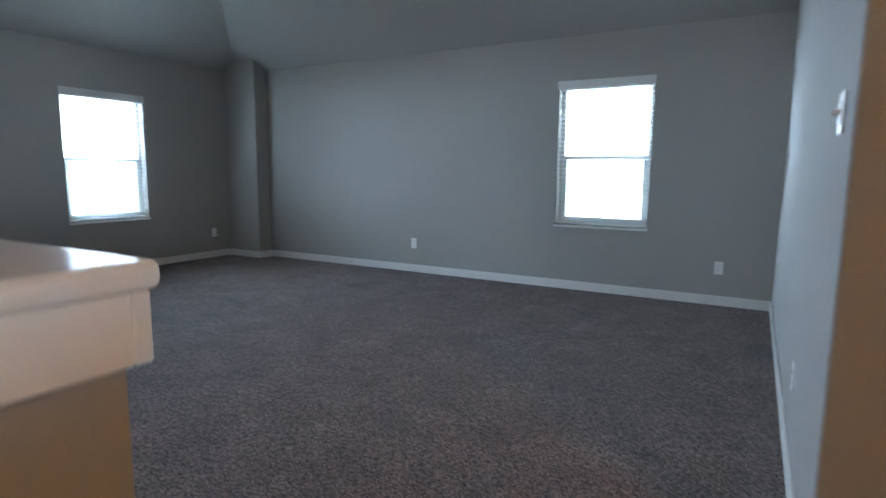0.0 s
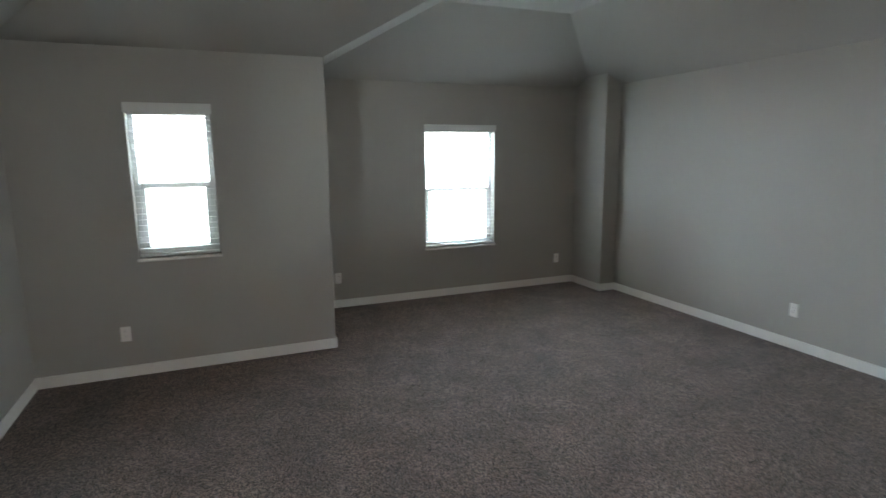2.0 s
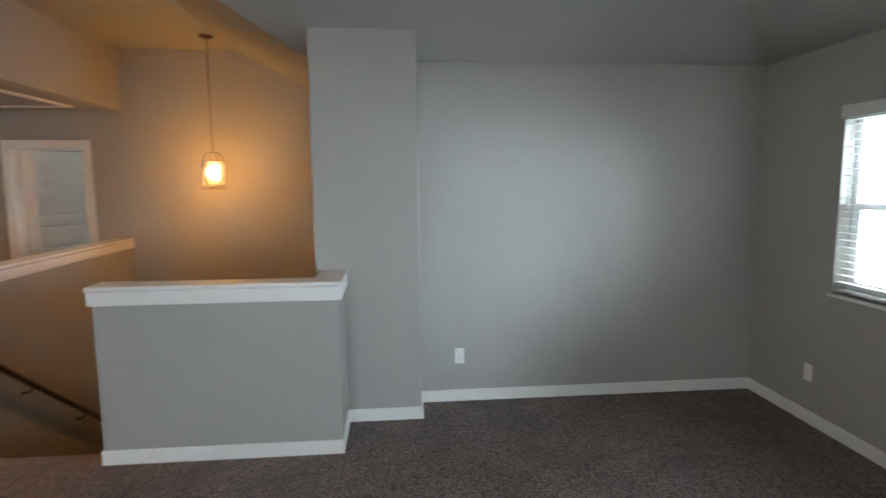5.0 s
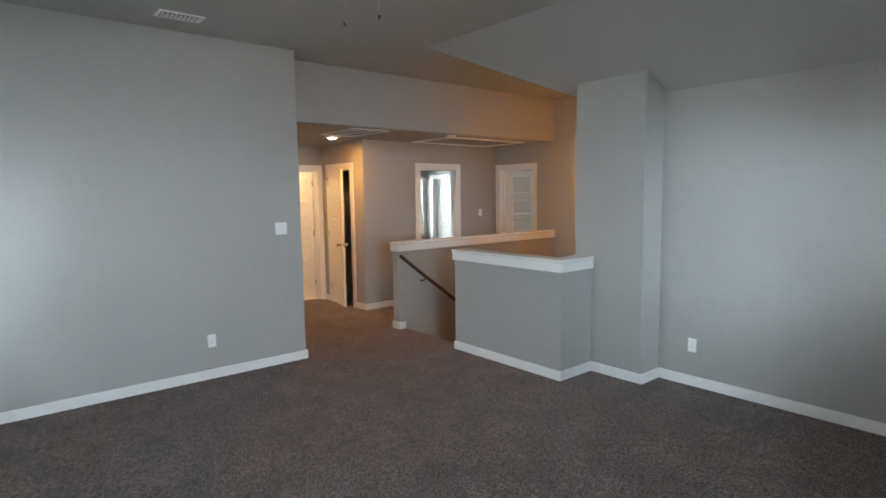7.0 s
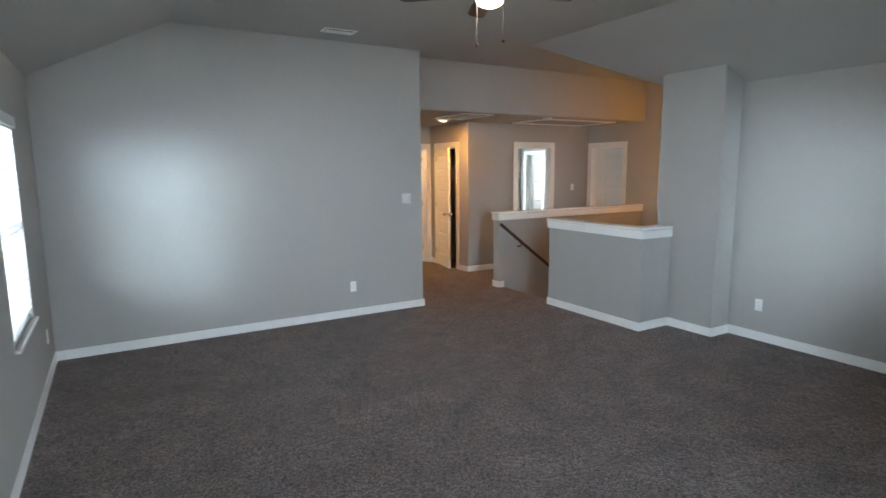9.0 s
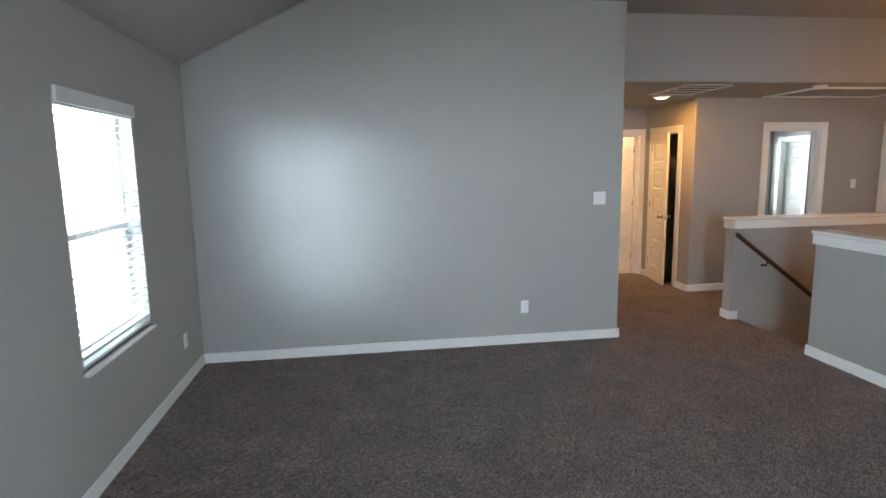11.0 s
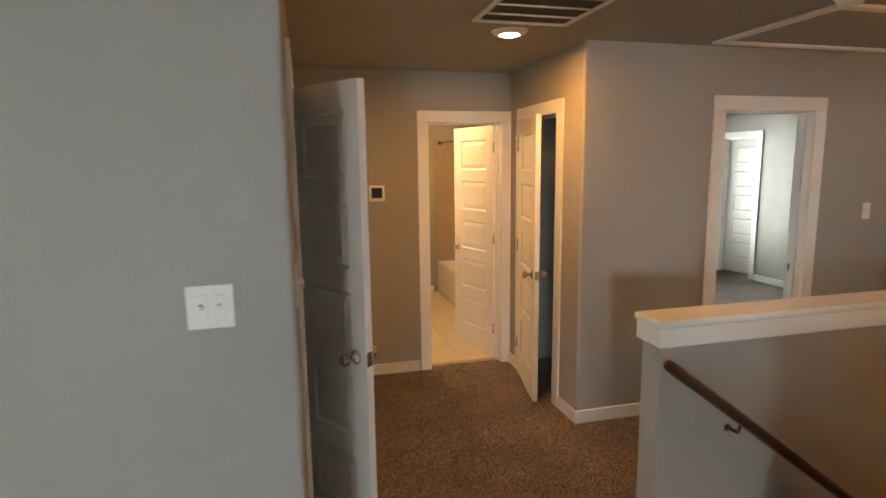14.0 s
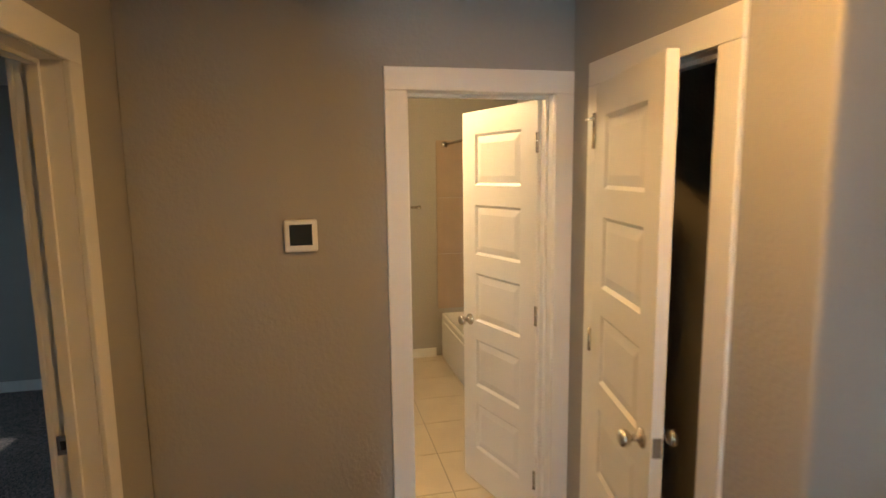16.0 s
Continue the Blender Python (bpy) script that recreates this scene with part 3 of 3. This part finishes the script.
rod(bm, (-0.004, -0.022, 1.885), (-0.004, -0.022, 1.93), 0.007, 10)
rod(bm, (-0.035, -0.045, 1.908), (0.035, -0.04, 1.908), 0.005, 8)
lathe(bm, [(0.009, 0), (0.011, 0.006), (0.009, 0.012)], Matrix.Translation((0.03, -0.04, 1.908)) @ pose(0, 0, 0, -90, 0, 0), 12)
part("hinge_stop", bm, NICKEL, leaf, "small nickel hinge-pin door stop")
door("door_5", (HALL_E, D3[1], 0), -90, d3w, (0.008, T + 0.012, 0), 100, "white cased bedroom doorway with the door opened inwards", strike=1, mount=1)
door("door_6", (D4[1], STAIR_S, 0), 180, d4w, (0.008, T + 0.012, 0), 58, "white five-panel bedroom door standing half open", strike=1, mount=1)
door("door_7", (D6[1], BED3_S, 0), 180, d6w, (0.008, T + 0.012, 0), 16, "white five-panel bedroom closet door", back=False, mount=1)


# ---- windows and blinds ----
def window(name, origin, rz, w, h, ground, blinds=True):
    """A single-hung vinyl window set into the wall, its sill and its lowered blind with open slats."""
    m = pose(*origin, 0, 0, rz)
    root = thing(name, m, "white vinyl single-hung window with bright glass", "window", "structure")
    y0, y1 = 0.085, 0.14
    fw = 0.042
    for x0, x1 in ((0, fw), (w - fw, w)):
        part("window_frame", boxed(x0, x1, y0, y1, 0, h, bevel=0.003), VINYL, root)
    part("window_frame", boxed(fw, w - fw, y0, y1, 0, fw, bevel=0.003), VINYL, root)
    part("window_frame", boxed(fw, w - fw, y0, y1, h - fw, h, bevel=0.003), VINYL, root)
    mid = h * 0.49
    part("meeting_rail", boxed(fw, w - fw, y0 - 0.004, y1 - 0.01, mid - 0.02, mid + 0.02, bevel=0.003), VINYL, root)
    st = 0.034
    for x0, x1 in ((fw, fw + st), (w - fw - st, w - fw)):
        part("sash_stile", boxed(x0, x1, y0 - 0.004, y1 - 0.02, fw, mid - 0.02, bevel=0.002), VINYL, root)
    part("sash_rail", boxed(fw + st, w - fw - st, y0 - 0.004, y1 - 0.02, fw, fw + 0.04, bevel=0.002), VINYL, root)
    part("sash_lock", boxed(w / 2 - 0.03, w / 2 + 0.03, y0 - 0.016, y0 - 0.004, mid - 0.004, mid + 0.014, bevel=0.003), VINYL, root)
    for z0, z1, y in ((fw, mid - 0.02, 0.10), (mid + 0.02, h - fw, 0.122)):
        pane = part("pane", boxed(fw, w - fw, y, y + 0.004, z0, z1), CLEAR, root)
        pane.visible_shadow = False
    part("window_sill", boxed(-0.012, w + 0.012, -0.03, 0.085, -0.02, 0.0, bevel=0.005, seg=2), TRIM, root)
    if blinds:
        blind = thing("window_blind", m, "white faux-wood blind, lowered with open slats", "blind", group="window blinds")
        part("valance", boxed(-0.012, w + 0.012, -0.022, -0.006, h - 0.035, h + 0.042, bevel=0.004, seg=2), SLAT, blind)
        part("headrail", boxed(0.006, w - 0.006, 0.0, 0.055, h - 0.045, h - 0.002), SLAT, blind)
        slat = mesh_of("slat", boxed(0.006, w - 0.006, -0.025, 0.025, -0.0014, 0.0014), SLAT)
        z = 0.075
        while z < h - 0.05:
            ob = new("slat", slat)
            ob.parent = blind
            ob.matrix_basis = pose(0, 0.03, z, random.uniform(-4.5, -1.5), 0, 0)
            z += 0.0445
        part("bottom_rail", boxed(0.006, w - 0.006, 0.006, 0.055, 0.012, 0.03, bevel=0.004), SLAT, blind)
        for x in (0.13 * w, 0.5 * w, 0.87 * w) if w > 0.8 else (0.2 * w, 0.8 * w):
            bm = bmesh.new()
            rod(bm, (x, 0.003, 0.03), (x, 0.003, h - 0.04), 0.0009, 5)
            rod(bm, (x, 0.057, 0.03), (x, 0.057, h - 0.04), 0.0009, 5)
            part("ladder_cord", bm, SLAT, blind)
        bm = bmesh.new()
        rod(bm, (0.07, -0.002, h * 0.48), (0.07, -0.002, h - 0.05), 0.004, 8)
        part("tilt_wand", bm, SLAT, blind)
    # Added fill lamp behind the glass whitens the panes; ground is its radiance.
    a, b = m @ Vector((w / 2, 0.32, h / 2)), m @ Vector((w / 2, -1.0, h / 2))
    day_lamp("window_fill", a, b, w + 1.0, h + 1.0, ground, FILL_TINT)
    return root


window("window_1", (W_X, W1[0], W1[2]), 90, W1[1] - W1[0], W1[3] - W1[2], FILL_L)
window("window_2", (NOOK_X, W2[0], W2[2]), 90, W2[1] - W2[0], W2[3] - W2[2], FILL_L)
window("window_3", (W3[0], N_Y, W3[2]), 0, W3[1] - W3[0], W3[3] - W3[2], FILL_L)
# Windows 4 and 6 are unseen, placed to bring daylight into their rooms.
window("window_4", (3.6, N_Y, 0.9), 0, 0.6, 1.15, 0.5, False)
window("window_5", (BED3_E, -4.95, 0.6), -90, 1.22, 1.45, 55.0, True)
window("window_6", (0.6, -7.38, 0.6), 180, 1.2, 1.45, 9.0, False)


# ---- outlets and switches ----
def wall_plate(name, place, rz, w, h, label, category, make):
    root = thing(name, pose(*place, 0, 0, rz), label, category)
    part("plate", boxed(-w / 2, w / 2, -0.006, -0.0004, -h / 2, h / 2, bevel=0.0025, seg=2), PLATE, root)
    make(root)
    return root


def sockets(root):
    for z in (-0.02, 0.02):
        face = part("socket", boxed(-0.017, 0.017, -0.0085, -0.006, z - 0.014, z + 0.014, bevel=0.002), PLATE, root)
        for x in (-0.006, 0.006):
            part("slot", boxed(x - 0.001, x + 0.001, -0.0093, -0.0085, z - 0.002, z + 0.007), SLOT, face)
    part("screw", boxed(-0.002, 0.002, -0.0072, -0.006, -0.002, 0.002), NICKEL, root)


def toggles(n):
    def make(root):
        for k in range(n):
            x = (k - (n - 1) / 2) * 0.046
            part("rocker", boxed(x - 0.0165, x + 0.0165, -0.009, -0.006, -0.033, 0.033, bevel=0.002), PLATE, root)
            part("toggle", boxed(x - 0.006, x + 0.006, -0.026, -0.009, -0.004, 0.009, bevel=0.002), PLATE, root)
    return make


OUTLET = "white duplex outlet in a plain wall plate"
for place, rz in (((E_X, 0.922, 0.35), -90), ((-0.43, N_Y, 0.34), 0), ((-3.66, N_Y, 0.34), 0), ((NOOK_X, 3.32, 0.335), 90),
                  ((NOOK_X, 0.45, 0.335), 90), ((W_X, -1.473, 0.345), 90), ((-2.98, S_Y, 0.35), 180), ((4.02, BED3_S, 0.35), 180)):
    wall_plate("outlet", place, rz, 0.072, 0.118, OUTLET, "outlet", sockets)
wall_plate("light_switch", (E_X, 0.216, 1.34), -90, 0.118, 0.118, "white two-gang light switch plate", "light switch", toggles(2))
wall_plate("light_switch", (HALL_E, -3.99, 1.335), -90, 0.072, 0.118, "white single light switch plate beside bedroom door", "light switch", toggles(1))
wall_plate("light_switch", (0.17, 0.0, 1.35), 0, 0.118, 0.118, "white light switch plate on hall wall", "light switch", toggles(2))

thermostat = thing("thermostat", pose(BATH_X, -0.598, 1.485, 0, 0, -90), "white square thermostat with dark screen", "thermostat")
part("body", boxed(-0.062, 0.062, -0.024, -0.0004, -0.062, 0.062, bevel=0.008, seg=3), PLATE, thermostat)
part("screen", boxed(-0.042, 0.042, -0.0255, -0.024, -0.036, 0.044), SCREEN, thermostat, "dark glass screen")

# ---- ceiling fixtures ----
downlight = thing("downlight", pose(1.482, -1.188, HALL_Z), "lit round recessed downlight with white trim", "ceiling light")
bm = bmesh.new()
lathe(bm, [(0.055, -0.022), (0.082, -0.020), (0.098, -0.008), (0.1, 0.0), (0.055, 0.0)], None, 32)
part("trim_ring", bm, PLATE, downlight)
bm = bmesh.new()
lathe(bm, [(0.02, -0.030), (0.045, -0.028), (0.058, -0.0225)], None, 32)
part("lens", bm, DOWN, downlight, "glowing warm lens")
spot = new("downlight_lamp", bpy.data.lights.new("downlight_lamp", "AREA"))
spot.data.shape, spot.data.size, spot.data.energy, spot.data.color = "DISK", 0.11, 24, (1.0, 0.49, 0.13)
spot.location = (1.482, -1.188, HALL_Z - 0.034)

grille = thing("return_air_grille", pose(0, 0, HALL_Z), "white framed return air grille with dark filter", "air grille")
gx0, gx1, gy0, gy1 = 0.50, 1.285, -1.432, -0.908
for x0, x1, y0, y1 in ((gx0, gx1, gy0, gy0 + 0.025), (gx0, gx1, gy1 - 0.025, gy1), (gx0, gx0 + 0.025, gy0 + 0.025, gy1 - 0.025), (gx1 - 0.025, gx1, gy0 + 0.025, gy1 - 0.025)):
    part("frame", boxed(x0, x1, y0, y1, -0.014, -0.0005, bevel=0.003), GRILLE, grille)
# Flat dark sheet fills the frame behind the bars.
part("filter", boxed(gx0 + 0.02, gx1 - 0.02, gy0 + 0.02, gy1 - 0.02, -0.004, -0.0005), DARK_BACKING, grille, "flat dark filter sheet")
for k in range(1, 5):
    x = gx0 + k * (gx1 - gx0) / 5
    part("bar", boxed(x - 0.005, x + 0.005, gy0 + 0.025, gy1 - 0.025, -0.012, -0.005), GRILLE, grille)

hatch = thing("attic_hatch", pose(0, 0, HALL_Z), "painted attic hatch panel with white frame", "attic hatch")
hx0, hx1, hy0, hy1 = 0.64, 1.49, -4.02, -2.51
part("panel", boxed(hx0 + 0.06, hx1 - 0.06, hy0 + 0.06, hy1 - 0.06, -0.006, -0.0005), CEIL, hatch)
for x0, x1, y0, y1 in ((hx0, hx1, hy0, hy0 + 0.06), (hx0, hx1, hy1 - 0.06, hy1), (hx0, hx0 + 0.06, hy0 + 0.06, hy1 - 0.06), (hx1 - 0.06, hx1, hy0 + 0.06, hy1 - 0.06)):
    part("frame", boxed(x0, x1, y0, y1, -0.018, -0.0005, bevel=0.003), TRIM, hatch)

smoke = thing("smoke_detector", pose(0.55, -2.455, HALL_Z), "round white smoke detector on the ceiling", "smoke detector")
bm = bmesh.new()
lathe(bm, [(0.03, -0.038), (0.05, -0.034), (0.06, -0.018), (0.065, -0.012), (0.068, -0.0005)], None, 28)
part("body", bm, PLATE, smoke)

vent = thing("ceiling_vent", pose(-0.44, 1.155, FLAT_Z), "white metal ceiling air vent", "air vent")
part("frame", boxed(-0.09, 0.09, -0.17, 0.17, -0.008, -0.0005, bevel=0.003), GRILLE, vent)
# Dark sheet: the duct's shade behind the slats is put into its colour.
part("backing", boxed(-0.06, 0.06, -0.14, 0.14, -0.0095, -0.008), DARK_BACKING, vent)
for k in range(9):
    y = -0.128 + k * 0.032
    part("slat", boxed(-0.06, 0.06, -0.011, 0.011, -0.001, 0.001), GRILLE, vent, m=pose(0, y, -0.013, 35, 0, 0))

# ceiling fan
FAN = (-2.58, 0.84)
fan = thing("ceiling_fan", pose(*FAN, FLAT_Z), "dark bronze ceiling fan with walnut blades and lit globe", "ceiling fan")
bm = bmesh.new()
lathe(bm, [(0.075, -0.001), (0.078, -0.02), (0.06, -0.045), (0.03, -0.055)], None, 28)
part("canopy", bm, BRONZE, fan)
bm = bmesh.new()
lathe(bm, [(0.04, -0.055), (0.10, -0.07), (0.125, -0.10), (0.125, -0.15), (0.09, -0.175), (0.07, -0.185)], None, 32)
part("motor_housing", bm, BRONZE, fan)
bm = bmesh.new()
lathe(bm, [(0.07, -0.185), (0.095, -0.19), (0.10, -0.20), (0.085, -0.228), (0.05, -0.246), (0.015, -0.252)], None, 32)
part("globe", bm, GLOBE, fan, "lit frosted glass globe")
bm = bmesh.new()
prof = [(0.13, 0.035), (0.17, 0.05), (0.30, 0.062), (0.5, 0.068), (0.62, 0.066), (0.655, 0.052), (0.665, 0.03)]
edge = [(x, y) for x, y in prof] + [(x, -y) for x, y in prof[::-1]]
up = [bm.verts.new((x, y, 0.004)) for x, y in edge]
dn = [bm.verts.new((x, y, -0.004)) for x, y in edge]
bm.faces.new(up)
bm.faces.new(dn[::-1])
for k in range(len(edge)):
    bm.faces.new((up[k], dn[k], dn[(k + 1) % len(edge)], up[(k + 1) % len(edge)]))
blade_mesh = mesh_of("blade", bm, BLADE)
iron_mesh = mesh_of("blade_iron", boxed(0.09, 0.2, -0.018, 0.018, -0.010, -0.004, bevel=0.002), BRONZE)
for k in range(5):
    blade = new("blade", blade_mesh)
    blade.parent = fan
    blade.matrix_basis = pose(0, 0, -0.138, 0, 0, -25 - 72 * k) @ pose(0, 0, 0, 12, 0, 0)
    iron = new("blade_iron", iron_mesh)
    iron.parent = blade
for x, y, zlow in ((0.08, 0.055, -0.49), (-0.12, -0.03, -0.49)):
    bm = bmesh.new()
    rod(bm, (x, y, zlow), (x, y, -0.18), 0.0015, 6)
    part("pull_chain", bm, NICKEL, fan)
    bm = bmesh.new()
    lathe(bm, [(0.003, 0), (0.009, 0.006), (0.009, 0.02), (0.003, 0.028)], pose(x, y, zlow - 0.02), 12)
    part("chain_fob", bm, BRONZE, fan)
bulb("fan_lamp", (FAN[0], FAN[1], FLAT_Z - 0.30), 6, 0.07, (1.0, 0.80, 0.58))

# pendant over the stairs
PX, PY = -0.745, -3.78
pendant = thing("pendant_lamp", pose(PX, PY, FLAT_Z), "hanging bronze cage pendant lamp, lit and warm", "pendant lamp")
bm = bmesh.new()
lathe(bm, [(0.065, -0.0005), (0.065, -0.012), (0.03, -0.025), (0.008, -0.03)], None, 24)
part("canopy", bm, BRONZE, pendant)
bm = bmesh.new()
rod(bm, (0, 0, -1.10), (0, 0, -0.028), 0.005, 8)
part("stem", bm, BRONZE, pendant)
top, mid_z, low, R = -1.10, -1.19, -1.46, 0.11
bm = bmesh.new()
for z, r in ((mid_z, R), (low, R)):
    for k in range(28):
        a0, a1 = 2 * math.pi * k / 28, 2 * math.pi * (k + 1) / 28
        rod(bm, (r * math.cos(a0), r * math.sin(a0), z), (r * math.cos(a1), r * math.sin(a1), z), 0.003, 6)
for k in range(8):
    a = 2 * math.pi * k / 8
    c, s = math.cos(a), math.sin(a)
    rod(bm, (0.012 * c, 0.012 * s, top), (0.07 * c, 0.07 * s, top - 0.015), 0.0028, 6)
    rod(bm, (0.07 * c, 0.07 * s, top - 0.015), (R * c, R * s, mid_z), 0.0028, 6)
for k in range(4):
    a = 2 * math.pi * k / 4
    c, s = math.cos(a), math.sin(a)
    rod(bm, (R * c, R * s, mid_z), (R * c, R * s, low), 0.0028, 6)
    rod(bm, (0, 0, low), (R * c, R * s, low), 0.003, 6)
rod(bm, (0, 0, low), (0, 0, low + 0.09), 0.006, 8)
part("cage", bm, BRONZE, pendant)
bm = bmesh.new()
rings = []
for z in (mid_z - 0.002, low + 0.03):
    rings.append([bm.verts.new(((R - 0.008) * math.cos(2 * math.pi * k / 32), (R - 0.008) * math.sin(2 * math.pi * k / 32), z)) for k in range(32)])
for k in range(32):
    bm.faces.new((rings[0][k], rings[1][k], rings[1][(k + 1) % 32], rings[0][(k + 1) % 32])).smooth = True
shade = part("glass_shade", bm, SHADE_GLASS, pendant, "clear seeded glass cylinder")
shade.visible_shadow = False
mod = shade.modifiers.new("thick", "SOLIDIFY")
mod.thickness = 0.003
for k in range(3):
    a = 2 * math.pi * k / 3
    bm = bmesh.new()
    lathe(bm, [(0.005, -0.045), (0.015, -0.03), (0.017, -0.01), (0.010, 0.02), (0.002, 0.045)], pose(0.045 * math.cos(a), 0.045 * math.sin(a), -1.285), 12)
    part("bulb", bm, BULB, pendant, "glowing candle bulb")
    bm = bmesh.new()
    rod(bm, (0.045 * math.cos(a), 0.045 * math.sin(a), -1.40), (0.045 * math.cos(a), 0.045 * math.sin(a), -1.325), 0.008, 8)
    part("candle_sleeve", bm, BRONZE, pendant)
bulb("pendant_light", (PX, PY, FLAT_Z - 1.29), 38, 0.035, (1.0, 0.43, 0.085))

# ---- bathroom ----
TUB_Y = -1.755
tub = thing("bathtub", pose(BED_E - 1.53, -2.5, 0), "white enamel alcove bathtub", "bathtub")
bm = boxed(0, 1.52, 0, 0.745, -0.006, 0.42, bevel=0.015, seg=2)
top = max((f for f in bm.faces if f.normal.z > 0.9), key=lambda f: f.calc_area())
r = bmesh.ops.inset_individual(bm, faces=[top], thickness=0.07)
bmesh.ops.translate(bm, verts=top.verts[:], vec=(0, 0, -0.31))
part("tub_body", bm, TUBWHITE, tub)
part("apron_panel", boxed(0.1, 1.42, 0.745, 0.751, 0.06, 0.36, bevel=0.002), TUBWHITE, tub)
bm = bmesh.new()
rod(bm, (3.9, TUB_Y - 0.05, 1.98), (BED_E - 0.001, TUB_Y - 0.05, 1.98), 0.012, 12)
lathe(bm, [(0.03, 0), (0.03, 0.012), (0.014, 0.02)], Matrix.Translation((BED_E - 0.0005, TUB_Y - 0.05, 1.98)) @ pose(0, 0, 0, 0, -90, 0), 20)
rodob = part("shower_rod", bm, NICKEL)
tagged(rodob, "satin nickel shower curtain rod over the tub", "shower rod")
towel = thing("towel_bar", pose(BED_E, -1.33, 1.42), "satin nickel towel bar on the wall", "towel bar")
for y in (-0.22, 0.22):
    bm = bmesh.new()
    rod(bm, (-0.0004, y, 0), (-0.066, y, 0), 0.016, 12)
    part("post", bm, NICKEL, towel)
bm = bmesh.new()
rod(bm, (-0.055, -0.22, 0), (-0.055, 0.22, 0), 0.011, 10)
part("bar", bm, NICKEL, towel)
# Unseen fixture; its kind and place are assumed, set to light the open door.
bath_light = thing("bath_ceiling_light", pose(3.85, -0.92, HALL_Z), "lit round bathroom ceiling light", "ceiling light")
bm = bmesh.new()
lathe(bm, [(0.06, -0.07), (0.12, -0.05), (0.14, -0.02), (0.14, -0.0005)], None, 28)
part("lens", bm, DOWN, bath_light)
bulb("bath_lamp", (3.85, -0.92, HALL_Z - 0.16), 85, 0.1, (1.0, 0.61, 0.26))

# tiles: floor, then the tub surround
tile = mesh_of("tile", boxed(0.002, 0.422, 0.002, 0.422, -0.006, 0.0, bevel=0.0015), TILE)
bath_floor = bpy.data.objects["floor_bath"]
for i in range(1, 8):
    for j in range(-1, 3):
        ob = new("tile", tile)
        ob.parent = bath_floor
        ob.location = (BATH_X + 0.06 + 0.06 + (i - 1) * 0.425, -1.745 + j * 0.425, 0.0)
surround = thing("tub_surround", pose(BED_E, 0, 0), "taupe wall tile around the tub", "wall tile", "structure")
wt = mesh_of("tile", boxed(-0.010, -0.0005, 0.002, 0.298, 0.002, 0.598, bevel=0.0015), WALLTILE)
for i in range(3):
    for k in range(3):
        ob = new("tile", wt)
        ob.parent = surround
        ob.location = (0, -1.72 - (i + 1) * 0.30 + (0.0), 0.46 + k * 0.52)
        ob.scale = (1, 1, 0.52 / 0.60)
wt2 = mesh_of("tile", boxed(0.002, 0.298, -0.0005, 0.010, 0.002, 0.518, bevel=0.0015), WALLTILE)
for i in range(5):
    for k in range(3):
        ob = new("tile", wt2)
        ob.parent = surround
        ob.location = (-0.31 - i * 0.30, -2.4995, 0.46 + k * 0.52)
